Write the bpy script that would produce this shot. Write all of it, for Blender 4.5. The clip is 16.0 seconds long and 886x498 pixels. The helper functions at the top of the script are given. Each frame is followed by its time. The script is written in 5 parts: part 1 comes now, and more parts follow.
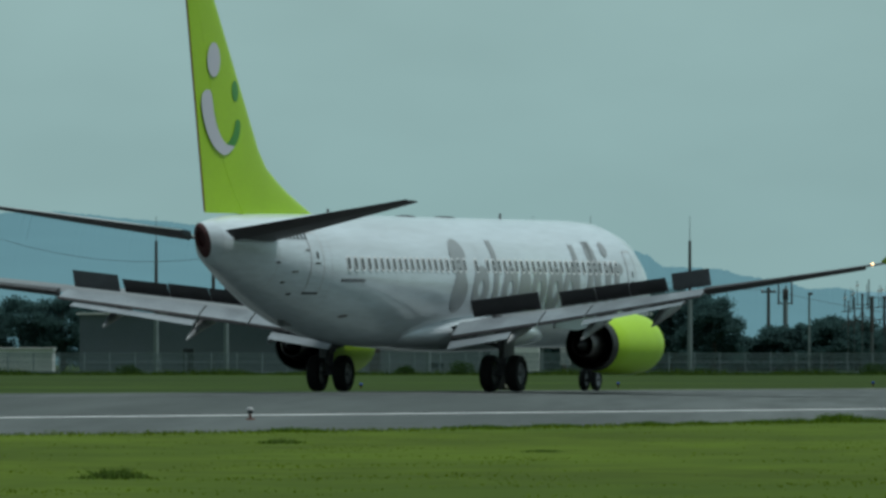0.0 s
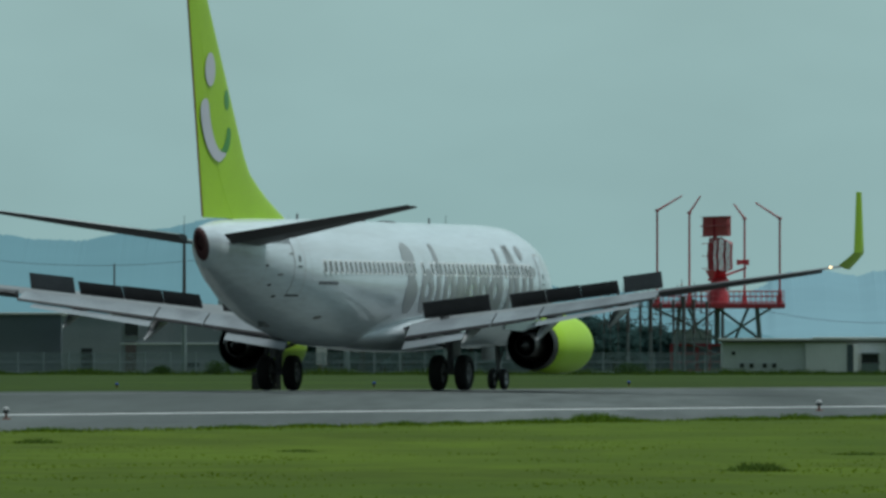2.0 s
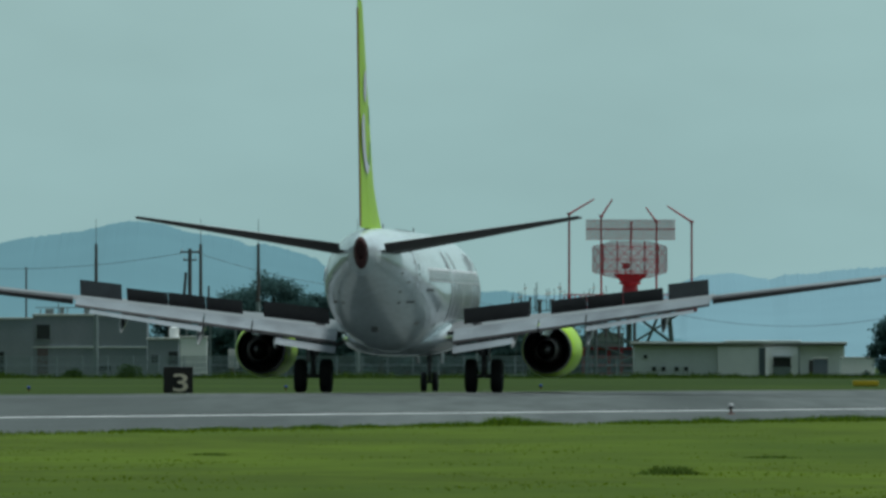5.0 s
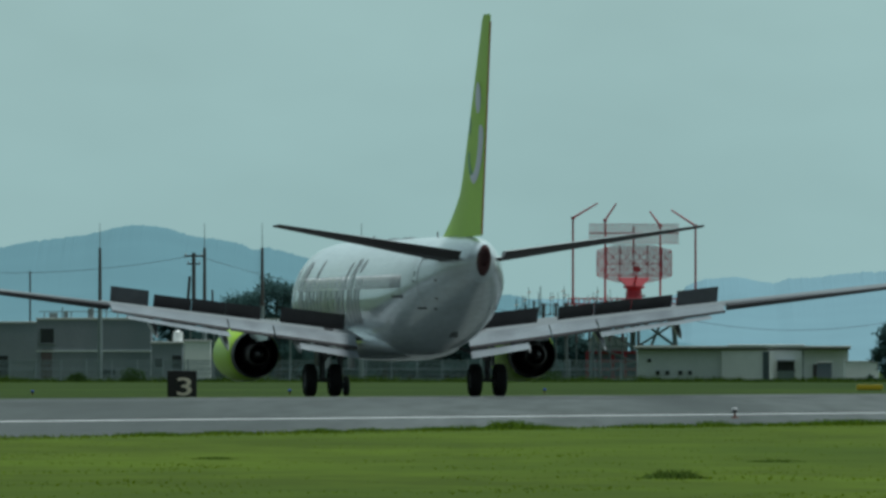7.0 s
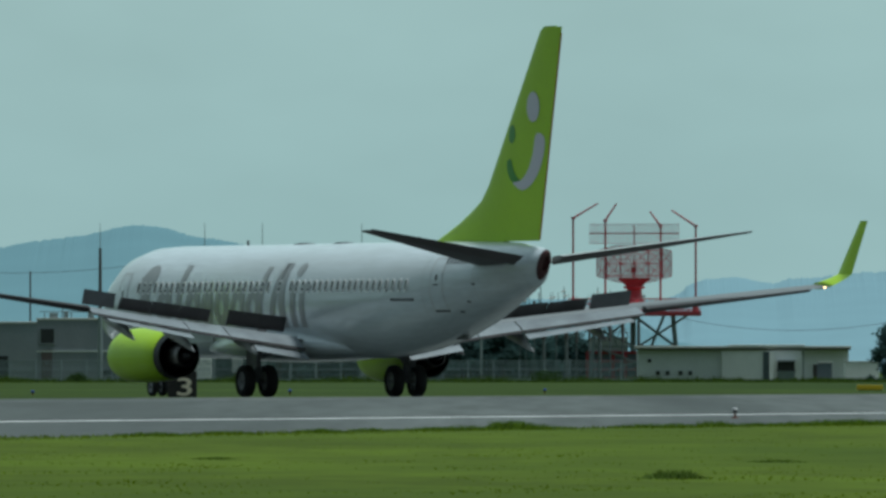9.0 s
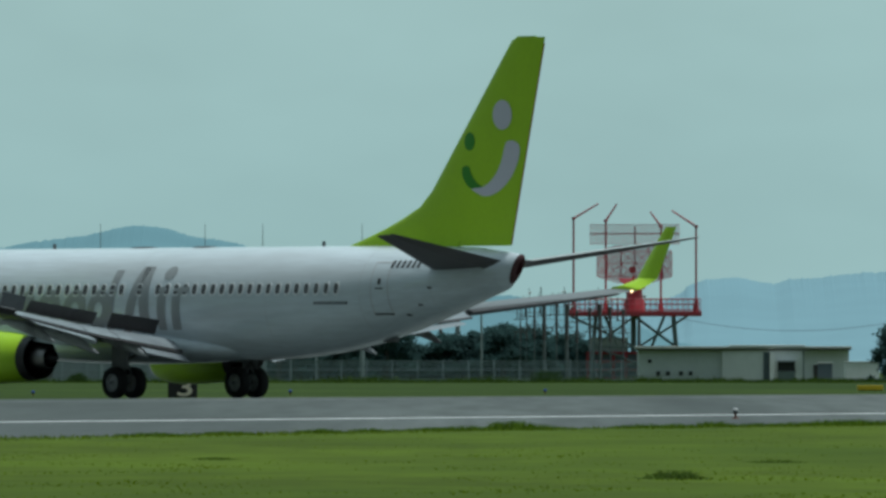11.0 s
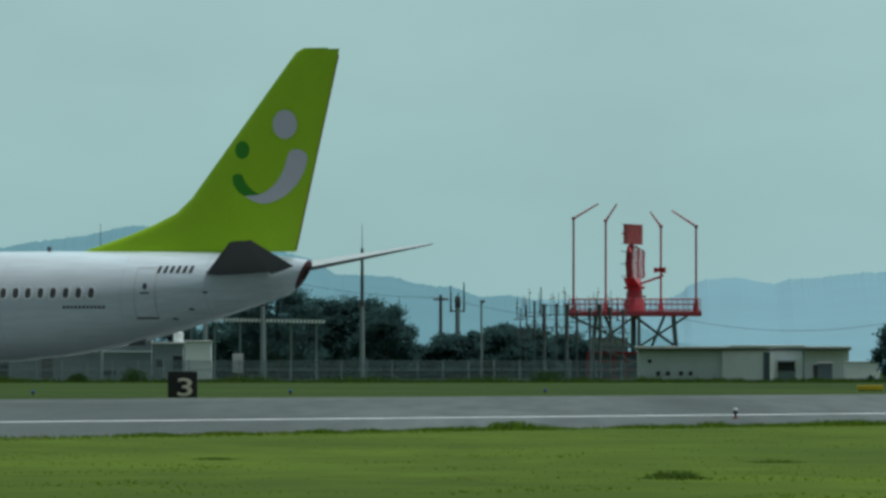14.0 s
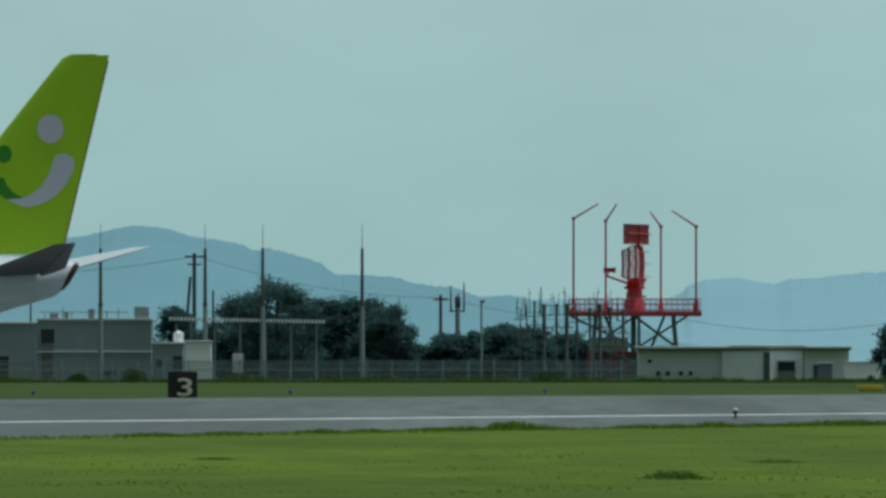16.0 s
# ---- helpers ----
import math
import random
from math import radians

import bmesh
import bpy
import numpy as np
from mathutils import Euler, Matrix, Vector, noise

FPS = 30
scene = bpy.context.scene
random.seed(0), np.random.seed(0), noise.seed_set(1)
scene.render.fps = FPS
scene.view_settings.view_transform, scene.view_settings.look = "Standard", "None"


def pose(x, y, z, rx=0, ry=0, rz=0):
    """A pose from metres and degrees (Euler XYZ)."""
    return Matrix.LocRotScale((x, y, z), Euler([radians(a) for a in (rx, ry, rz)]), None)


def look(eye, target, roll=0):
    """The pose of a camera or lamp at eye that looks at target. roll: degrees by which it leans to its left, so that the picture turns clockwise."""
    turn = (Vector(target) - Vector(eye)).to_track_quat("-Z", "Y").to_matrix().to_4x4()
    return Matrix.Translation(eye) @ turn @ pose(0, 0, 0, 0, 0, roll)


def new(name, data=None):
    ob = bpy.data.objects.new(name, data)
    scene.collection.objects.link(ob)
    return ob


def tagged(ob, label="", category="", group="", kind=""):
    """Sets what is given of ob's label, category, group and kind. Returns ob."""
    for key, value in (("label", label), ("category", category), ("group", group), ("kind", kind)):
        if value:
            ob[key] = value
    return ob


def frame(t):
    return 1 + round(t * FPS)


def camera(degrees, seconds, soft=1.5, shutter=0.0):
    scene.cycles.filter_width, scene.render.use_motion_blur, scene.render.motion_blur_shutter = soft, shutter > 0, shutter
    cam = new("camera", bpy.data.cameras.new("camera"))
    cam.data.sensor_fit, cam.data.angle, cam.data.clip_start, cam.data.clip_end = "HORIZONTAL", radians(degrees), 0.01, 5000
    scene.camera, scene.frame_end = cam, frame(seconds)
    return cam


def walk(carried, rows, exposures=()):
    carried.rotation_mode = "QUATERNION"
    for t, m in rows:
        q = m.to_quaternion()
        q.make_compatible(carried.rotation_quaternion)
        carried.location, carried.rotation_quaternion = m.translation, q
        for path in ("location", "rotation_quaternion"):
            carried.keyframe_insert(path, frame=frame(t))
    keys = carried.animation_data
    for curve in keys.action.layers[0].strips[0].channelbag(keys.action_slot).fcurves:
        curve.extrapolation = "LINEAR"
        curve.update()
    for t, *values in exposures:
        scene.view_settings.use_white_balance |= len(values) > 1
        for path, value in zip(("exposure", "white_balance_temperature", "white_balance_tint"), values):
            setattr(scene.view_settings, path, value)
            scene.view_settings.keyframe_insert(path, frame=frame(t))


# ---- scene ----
# ---------------------------------------------------------------- camera
LENS = 25170.0          # focal length in units of the picture's pixels
EYE_Z = 0.94            # height over the runway crown; the grass at the tripod lies lower
cam = camera(3.568, 16.0, 3.0)
# seconds, pan to the left, rise of the view (same units as LENS)
PAN = ((0, 580, 198.5), (0.2, 546, 196), (0.5, 511, 194.5), (0.8, 460, 195), (1, 417, 195), (1.5, 244, 196), (2, 148, 198), (2.5, 86, 199),
       (3, 48, 199), (3.5, 8, 197.5), (4, -7.5, 202), (4.5, -9, 202.5), (5.2, -7, 205), (6.2, -3, 210), (7, -1, 211), (8, -1, 211), (10.5, 0, 212), (16, 0, 212))


def aim(pan, rise):
    return pose(0, 0, EYE_Z, 90 + math.degrees(math.atan(rise / LENS)), 0, math.degrees(math.atan(pan / LENS)))


walk(cam, [(t, aim(a, b)) for t, a, b in PAN], exposures=[(0, -0.13), (1.5, -0.07), (4.5, 0.02), (8, 0.06), (11, 0.12), (16, 0.14)])

# ---------------------------------------------------------------- light
TO_SUN = Vector((0.26, -0.05, 0.96)).normalized()
world = bpy.data.worlds.new("hazy_sky")
scene.world = world
world.use_nodes = True
wn, wl = world.node_tree.nodes, world.node_tree.links
wn.clear()
sky = wn.new("ShaderNodeTexSky")
sky.sky_type, sky.sun_disc = "NISHITA", False
sky.sun_elevation = math.asin(TO_SUN.z)
sky.sun_rotation = math.atan2(TO_SUN.x, TO_SUN.y)
sky.air_density, sky.dust_density = 1.5, 3.0
bg_blue = wn.new("ShaderNodeBackground")
bg_blue.inputs["Strength"].default_value = 0.08
wl.new(sky.outputs["Color"], bg_blue.inputs["Color"])
# the veil of thin cloud: a little brighter higher up, with faint uneven patches
w_co = wn.new("ShaderNodeTexCoord")
w_sep = wn.new("ShaderNodeSeparateXYZ")
wl.new(w_co.outputs["Generated"], w_sep.inputs["Vector"])
w_ramp = wn.new("ShaderNodeValToRGB")
w_ramp.color_ramp.elements[0].position, w_ramp.color_ramp.elements[0].color = 0.0, (0.29, 0.475, 0.485, 1)
w_ramp.color_ramp.elements[1].position, w_ramp.color_ramp.elements[1].color = 0.9, (0.40, 0.54, 0.58, 1)
e = w_ramp.color_ramp.elements.new(0.035)
e.color = (0.335, 0.525, 0.525, 1)
wl.new(w_sep.outputs["Z"], w_ramp.inputs["Fac"])
w_map = wn.new("ShaderNodeMapping")
w_map.inputs["Scale"].default_value = (45, 45, 110)
wl.new(w_co.outputs["Generated"], w_map.inputs["Vector"])
w_noise = wn.new("ShaderNodeTexNoise")
w_noise.inputs["Scale"].default_value, w_noise.inputs["Detail"].default_value = 1.0, 3
wl.new(w_map.outputs["Vector"], w_noise.inputs["Vector"])
w_mul = wn.new("ShaderNodeMath")
w_mul.operation = "MULTIPLY_ADD"
w_mul.inputs[1].default_value, w_mul.inputs[2].default_value = 0.22, 0.89
wl.new(w_noise.outputs["Fac"], w_mul.inputs[0])
# thin cloud scatters light forward: the veil is brighter on the sun's side of the sky
w_dot = wn.new("ShaderNodeVectorMath")
w_dot.operation = "DOT_PRODUCT"
w_dot.inputs[1].default_value = Vector((0.30, 0.80, 0.50)).normalized()
wl.new(w_co.outputs["Generated"], w_dot.inputs[0])
w_side = wn.new("ShaderNodeMapRange")
w_side.inputs["From Min"].default_value, w_side.inputs["From Max"].default_value = -0.35, 0.81
w_side.inputs["To Min"].default_value, w_side.inputs["To Max"].default_value = 0.26, 1.02
wl.new(w_dot.outputs["Value"], w_side.inputs["Value"])
w_both = wn.new("ShaderNodeMath")
w_both.operation = "MULTIPLY"
wl.new(w_mul.outputs[0], w_both.inputs[0])
wl.new(w_side.outputs["Result"], w_both.inputs[1])
bg_veil = wn.new("ShaderNodeBackground")
wl.new(w_ramp.outputs["Color"], bg_veil.inputs["Color"])
wl.new(w_both.outputs[0], bg_veil.inputs["Strength"])
w_mix = wn.new("ShaderNodeMixShader")
w_mix.inputs["Fac"].default_value = 0.88
wl.new(bg_blue.outputs[0], w_mix.inputs[1])
wl.new(bg_veil.outputs[0], w_mix.inputs[2])
w_out = wn.new("ShaderNodeOutputWorld")
wl.new(w_mix.outputs[0], w_out.inputs["Surface"])

sun = new("sun", bpy.data.lights.new("sun", "SUN"))
sun.data.energy, sun.data.angle, sun.data.color = 2.15, radians(10), (0.93, 1.0, 0.99)
sun.matrix_world = look(TO_SUN * 100, (0, 0, 0))


# ---------------------------------------------------------------- materials
def mat(name, base, rough=0.6, metal=0.0, spread=0.12, scale=3.0, fine=40.0, bump=0.0, coat=0.0, stretch=(1, 1, 1), dark=None, dark_at=0.62, emit=0.0, island=0.0, gain=1.0, turn=0.0):
    """A surface with broad stains, fine grain and, if wanted, relief; scale and fine are in cycles per metre."""
    m = bpy.data.materials.new(name)
    m.use_nodes = True
    n, l = m.node_tree.nodes, m.node_tree.links
    b = n["Principled BSDF"]
    b.inputs["Roughness"].default_value, b.inputs["Metallic"].default_value = rough, metal
    b.inputs["Coat Weight"].default_value, b.inputs["Coat Roughness"].default_value = coat, 0.06
    co, mp = n.new("ShaderNodeTexCoord"), n.new("ShaderNodeMapping")
    mp.inputs["Scale"].default_value, mp.inputs["Rotation"].default_value = stretch, (0, 0, radians(turn))
    l.new(co.outputs["Object"], mp.inputs["Vector"])
    big, small = n.new("ShaderNodeTexNoise"), n.new("ShaderNodeTexNoise")
    for tex, s, d in ((big, scale, 5), (small, fine, 4)):
        tex.inputs["Scale"].default_value, tex.inputs["Detail"].default_value = s, d
        l.new(mp.outputs["Vector"], tex.inputs["Vector"])
    add = n.new("ShaderNodeMath")
    add.operation = "ADD"
    l.new(big.outputs["Fac"], add.inputs[0])
    l.new(small.outputs["Fac"], add.inputs[1])
    rng = n.new("ShaderNodeMapRange")
    rng.inputs["From Min"].default_value, rng.inputs["From Max"].default_value = 1 - 0.4 / gain, 1 + 0.4 / gain
    rng.inputs["To Min"].default_value, rng.inputs["To Max"].default_value = 1 - spread, 1 + spread
    l.new(add.outputs[0], rng.inputs["Value"])
    value = rng.outputs["Result"]
    if island:
        geo, isl = n.new("ShaderNodeNewGeometry"), n.new("ShaderNodeMapRange")
        isl.inputs["To Min"].default_value, isl.inputs["To Max"].default_value = 1 - island, 1 + island
        l.new(geo.outputs["Random Per Island"], isl.inputs["Value"])
        both = n.new("ShaderNodeMath")
        both.operation = "MULTIPLY"
        l.new(value, both.inputs[0])
        l.new(isl.outputs["Result"], both.inputs[1])
        value = both.outputs[0]
    col = n.new("ShaderNodeMix")
    col.data_type, col.blend_type = "RGBA", "MULTIPLY"
    col.inputs[0].default_value = 1.0
    col.inputs[6].default_value = (*base, 1)
    l.new(value, col.inputs[7])
    out = col.outputs[2]
    if dark:
        stain, step, mix = n.new("ShaderNodeTexNoise"), n.new("ShaderNodeMapRange"), n.new("ShaderNodeMix")
        stain.inputs["Scale"].default_value, stain.inputs["Detail"].default_value = scale * 0.37, 6
        l.new(mp.outputs["Vector"], stain.inputs["Vector"])
        step.inputs["From Min"].default_value, step.inputs["From Max"].default_value = dark_at - 0.12, dark_at + 0.12
        l.new(stain.outputs["Fac"], step.inputs["Value"])
        mix.data_type = "RGBA"
        l.new(step.outputs["Result"], mix.inputs[0])
        l.new(out, mix.inputs[6])
        mix.inputs[7].default_value = (*dark, 1)
        out = mix.outputs[2]
    l.new(out, b.inputs["Base Color"])
    if emit:
        l.new(out, b.inputs["Emission Color"])
        b.inputs["Emission Strength"].default_value = emit
    if bump:
        bp = n.new("ShaderNodeBump")
        bp.inputs["Strength"].default_value, bp.inputs["Distance"].default_value = bump, 0.02
        l.new(small.outputs["Fac"], bp.inputs["Height"])
        l.new(bp.outputs["Normal"], b.inputs["Normal"])
    return m


M = {}
M["white"] = mat("white_aircraft_paint", (0.640, 0.712, 0.762), 0.24, spread=0.10, gain=1.5, scale=0.8, fine=5, coat=0.45, stretch=(1, 0.16, 1.6), dark=(0.44, 0.46, 0.47), dark_at=0.60)
# shade below wings and flaps is put into this darker underside colour
M["wing_under"] = mat("wing_underside_shade_grey", (0.085, 0.088, 0.092), 0.5, spread=0.15, scale=1.2, fine=9, stretch=(1.5, 0.3, 1))
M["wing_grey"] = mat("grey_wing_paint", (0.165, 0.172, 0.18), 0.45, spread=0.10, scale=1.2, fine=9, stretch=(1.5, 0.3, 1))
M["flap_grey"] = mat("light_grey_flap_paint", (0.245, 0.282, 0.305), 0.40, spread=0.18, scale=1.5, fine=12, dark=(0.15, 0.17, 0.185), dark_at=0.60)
M["track_grey"] = mat("scuffed_pale_grey_paint", (0.40, 0.42, 0.43), 0.35, spread=0.2, scale=2, fine=12, dark=(0.12, 0.12, 0.125), dark_at=0.56)
M["spoiler"] = mat("near_black_shade_tone", (0.045, 0.042, 0.045), 0.55, spread=0.25, scale=2, fine=15)
# the stabiliser's underside shade is put into its grey-brown, the top kept pale
M["stab_under"] = mat("grey_brown_stabiliser_shade", (0.065, 0.058, 0.062), 0.5, spread=0.12, scale=1.5, fine=9)
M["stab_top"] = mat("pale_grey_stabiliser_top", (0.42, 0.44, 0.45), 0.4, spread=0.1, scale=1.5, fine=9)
M["cap"] = mat("dark_brown_heat_stain", (0.075, 0.024, 0.026), 0.5, spread=0.3)
M["lime"] = mat("lime_green_paint", (0.385, 0.635, 0.010), 0.45, spread=0.06, scale=0.8, fine=8, coat=0.0)
M["leaf_green"] = mat("leaf_green_paint", (0.035, 0.26, 0.015), 0.35, spread=0.05)
M["badge_white"] = mat("pale_lilac_white_paint", (0.62, 0.60, 0.68), 0.35, spread=0.03)
M["title_grey"] = mat("silver_grey_lettering_film", (0.30, 0.315, 0.325), 0.35, spread=0.06)
M["ink"] = mat("black_marking_film", (0.03, 0.03, 0.035), 0.5, spread=0.05)
M["seam"] = mat("grey_panel_joint", (0.45, 0.45, 0.46), 0.6, spread=0.05)
M["pane"] = mat("dark_cabin_glazing", (0.075, 0.070, 0.075), 0.15, spread=0.2)
M["reveal"] = mat("pale_window_surround", (0.76, 0.77, 0.78), 0.4, spread=0.03)
M["engine_black"] = mat("sooty_black_nozzle", (0.02, 0.019, 0.02), 0.5, metal=0.3, spread=0.2)
M["steel"] = mat("heat_stained_steel", (0.24, 0.23, 0.225), 0.35, metal=1.0, spread=0.15)
M["lip"] = mat("polished_inlet_lip", (0.75, 0.75, 0.76), 0.25, metal=1.0, spread=0.05)
M["tyre"] = mat("worn_black_rubber", (0.016, 0.016, 0.017), 0.8, spread=0.2, fine=60)
M["hub"] = mat("painted_wheel_hub", (0.40, 0.41, 0.42), 0.45, metal=0.2, spread=0.15, scale=8)
M["strut"] = mat("grey_gear_paint", (0.13, 0.135, 0.14), 0.45, spread=0.3, scale=6)
M["gear_door"] = mat("dull_grey_gear_door", (0.20, 0.21, 0.215), 0.5, spread=0.3, scale=2.5)
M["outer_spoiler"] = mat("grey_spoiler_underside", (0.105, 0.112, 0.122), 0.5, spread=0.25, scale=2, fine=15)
M["bare_edge"] = mat("orange_brown_bare_edge", (0.36, 0.15, 0.03), 0.5, spread=0.2)
M["lamp"] = mat("white_position_lamp", (1.0, 0.72, 0.38), 0.3, emit=2.6)


# ---------------------------------------------------------------- mesh helpers
def part(name, bm, material, parent=None, label="", smooth=True):
    me = bpy.data.meshes.new(name)
    bmesh.ops.recalc_face_normals(bm, faces=bm.faces)
    bm.to_mesh(me)
    bm.free()
    me.materials.append(material)
    if smooth:
        me.polygons.foreach_set("use_smooth", [True] * len(me.polygons))
        me.set_sharp_from_angle(angle=radians(38))
    ob = new(name, me)
    ob.parent = parent
    if label:
        ob["label"] = label
    return ob


def thing(name, label, category, group="", kind="", at=None):
    ob = tagged(new(name), label, category, group, kind)
    if at is not None:
        ob.matrix_world = at
    return ob


def loft(rings, closed=True, caps=True, bm=None):
    """Joins rings of equal length into a skin."""
    bm = bm or bmesh.new()
    rows = [[bm.verts.new(p) for p in r] for r in rings]
    n = len(rows[0])
    for a, b in zip(rows, rows[1:]):
        for i in range(n if closed else n - 1):
            j = (i + 1) % n
            bm.faces.new((a[i], a[j], b[j], b[i]))
    if caps and closed:
        bm.faces.new(rows[0][::-1])
        bm.faces.new(rows[-1])
    return bm


def box(x0, y0, z0, x1, y1, z1, bevel=0.0, bm=None):
    bm = bm or bmesh.new()
    made = bmesh.ops.create_cube(bm, size=1)["verts"]
    for v in made:
        v.co = Vector((x0 + (v.co.x + 0.5) * (x1 - x0), y0 + (v.co.y + 0.5) * (y1 - y0), z0 + (v.co.z + 0.5) * (z1 - z0)))
    if bevel:
        edges = list({ed for v in made for ed in v.link_edges})
        bmesh.ops.bevel(bm, geom=edges, offset=bevel, segments=2, affect="EDGES", profile=0.6)
    return bm


def tube(a, b, r0, r1=None, sides=10, bm=None):
    """A straight round bar from a to b."""
    a, b = Vector(a), Vector(b)
    r1 = r0 if r1 is None else r1
    q = (b - a).to_track_quat("Z", "Y")
    ring = lambda c, r: [c + q @ Vector((r * math.cos(2 * math.pi * i / sides), r * math.sin(2 * math.pi * i / sides), 0)) for i in range(sides)]
    return loft([ring(a, r0), ring(b, r1)], bm=bm)


def spun(profile, axis="Y", sides=32, caps=False, squash=1.0):
    """A body turned round Y (or X) from (position, radius) pairs."""
    rings = []
    for p, r in profile:
        ring = []
        for i in range(sides):
            a = 2 * math.pi * i / sides
            c, s = r * math.cos(a), r * math.sin(a)
            if s < 0:
                s *= squash
            ring.append((c, p, s) if axis == "Y" else (p, c, s))
        rings.append(ring)
    return loft(rings, caps=caps)


def lerp_table(table, x):
    """Row of the table at x, by smooth steps between rows sorted by the first column (downwards)."""
    if x >= table[0][0]:
        return table[0][1:]
    for a, b in zip(table, table[1:]):
        if x >= b[0]:
            k = (x - a[0]) / (b[0] - a[0])
            return [p + (q - p) * k for p, q in zip(a[1:], b[1:])]
    return table[-1][1:]


# ---------------------------------------------------------------- the lie of the land
RUN_DIR = Vector((0.3313, 0.9435, 0))       # along the runway
RUN_OUT = Vector((0.9435, -0.3313, 0))      # across it, towards the camera
RUN_MID = Vector((-10.95, 439.9, 0))        # a place on its middle line


def on_run(a, p, z=0.0):
    return RUN_MID + RUN_DIR * a + RUN_OUT * p + Vector((0, 0, z))


def run_coords(x, y):
    d = Vector((x, y, 0)) - RUN_MID
    return d.dot(RUN_DIR), d.dot(RUN_OUT)


def camber(p):
    """Height of the paved surface p metres from the middle."""
    if p > 34:
        return -0.34 - 0.03 * (p - 34)
    if p > 0:
        return -0.01 * p
    return 0.005 * max(p, -15) + 0.0073 * min(0.0, max(p, -37) + 15)


def grass_height(p):
    if p > 41:
        return -0.54 - 0.0008 * min(p - 41, 100)
    if p < -37:
        return -0.25 + 0.13 * min(1.0, (-37 - p) / 60)
    return camber(p) - 0.12


def verge_shift(a):
    """How far the grass edge wanders out along the near side."""
    return 1.5 * min(1.0, max(0.0, (-a - 60) / 60)) + 4.0 * min(1.0, max(0.0, (-a - 92) / 40)) + 0.45 * noise.noise(Vector((a * 0.11, 0, 0))) + 0.25 * noise.noise(Vector((a * 0.45, 2, 0)))


# ---------------------------------------------------------------- ground, runway
M["grass"] = mat("mown_grass", (0.075, 0.113, 0.007), 0.9, spread=0.26, gain=1.7, scale=0.10, fine=0.9, bump=0.0, stretch=(1, 0.30, 1), dark=(0.049, 0.084, 0.007), dark_at=0.57)
M["asphalt"] = mat("grey_grooved_asphalt", (0.122, 0.136, 0.132), 0.85, spread=0.22, gain=1.7, scale=0.22, fine=1.3, bump=0.3, stretch=(1, 0.035, 1), dark=(0.070, 0.080, 0.078), dark_at=0.57, turn=19.35)
M["seal"] = mat("dark_joint_sealant", (0.055, 0.062, 0.064), 0.8, spread=0.3, scale=0.3, fine=2)
M["tyre_mark"] = mat("rubber_darkened_asphalt", (0.090, 0.098, 0.096), 0.8, spread=0.3, gain=2.0, scale=0.25, fine=1.5, stretch=(1, 0.04, 1), turn=19.35)
M["line"] = mat("worn_white_marking_paint", (0.80, 0.81, 0.80), 0.7, spread=0.12, scale=0.7, fine=14)


def strip(name, p_list, a_list, height, material, lift=0.0, label="", kind="structure", wander=False):
    """A sheet laid along the runway."""
    bm = bmesh.new()
    rows = [[bm.verts.new(on_run(a, p + (verge_shift(a) if wander and 40 < p < 70 else 0), height(p) + lift)) for p in p_list] for a in a_list]
    for r, s in zip(rows, rows[1:]):
        for i in range(len(p_list) - 1):
            bm.faces.new((r[i], r[i + 1], s[i + 1], s[i]))
    return tagged(part(name, bm, material), label, "", "", kind)


far_a = [-1200, -700, -450, -300] + [-240 + 3 * i for i in range(80)] + [20 * i for i in range(26)] + [600, 800, 1100, 1500, 2000, 2700, 3500, 4600]
strip("ground", [-4600, -3000, -2000, -1200, -800, -500, -300, -200, -120, -97, -80, -60, -50, -44, -40, -37.2, -36, -34, 0, 34, 40.9, 41.6, 44, 50, 60, 80, 110, 160, 260, 600], far_a, grass_height, M["grass"], 0, "mown green airfield grass", "structure", True)
M["meadow"] = mat("rough_dark_meadow", (0.040, 0.067, 0.010), 0.95, spread=0.45, gain=1.8, scale=0.045, fine=0.5, dark=(0.026, 0.050, 0.010), dark_at=0.54)
strip("meadow", [-2200, -1200, -800, -500, -300, -200, -120, -97, -80, -60, -50, -44, -40, -37.6], [20, 40, 60, 100, 106, 140, 200, 300, 400, 500, 600, 800, 1100, 1500, 2000, 2700], grass_height, M["meadow"], 0.012, "rough darker grass beyond the runway")
strip("runway", [-37, -34, -25, -15, -8, 0, 8, 15, 25, 34, 37, 41.2, 45.5, 51], [-700, -450, -300] + [-200 + 20 * i for i in range(36)] + [700, 1000, 1500], camber, M["asphalt"], 0, "grey grooved asphalt runway with pale joints")
strip("edge_line", [33.25, 33.95], [-700, -450, -300] + [-200 + 20 * i for i in range(36)] + [700, 1000, 1500], camber, M["line"], 0.006, "worn white runway edge line")
for p in (-22.5, -15.0, -7.5, 0.0, 7.5, 15.0, 22.5, 30.0, 38.0):
    strip("joint_seal", [p - 0.11, p + 0.11], [-700, -450, -300] + [-200 + 20 * i for i in range(36)] + [700, 1000, 1500], camber, M["seal"], 0.004, "dark sealed joint along the runway")
for p in (-4.6, 3.4):
    strip("tyre_mark", [p, p + 1.2], [-450, -300] + [-200 + 20 * i for i in range(30)], camber, M["tyre_mark"], 0.005, "rubber-darkened wheel track on the runway")
strip("edge_line", [-34.0, -33.1], [-700, -450, -300] + [-200 + 20 * i for i in range(12)] + [105, 300, 700, 1500], camber, M["line"], 0.006, "worn white runway edge line")
M["dry_edge"] = mat("dry_bleached_verge", (0.27, 0.27, 0.19), 0.9, spread=0.3, scale=0.3, fine=2)
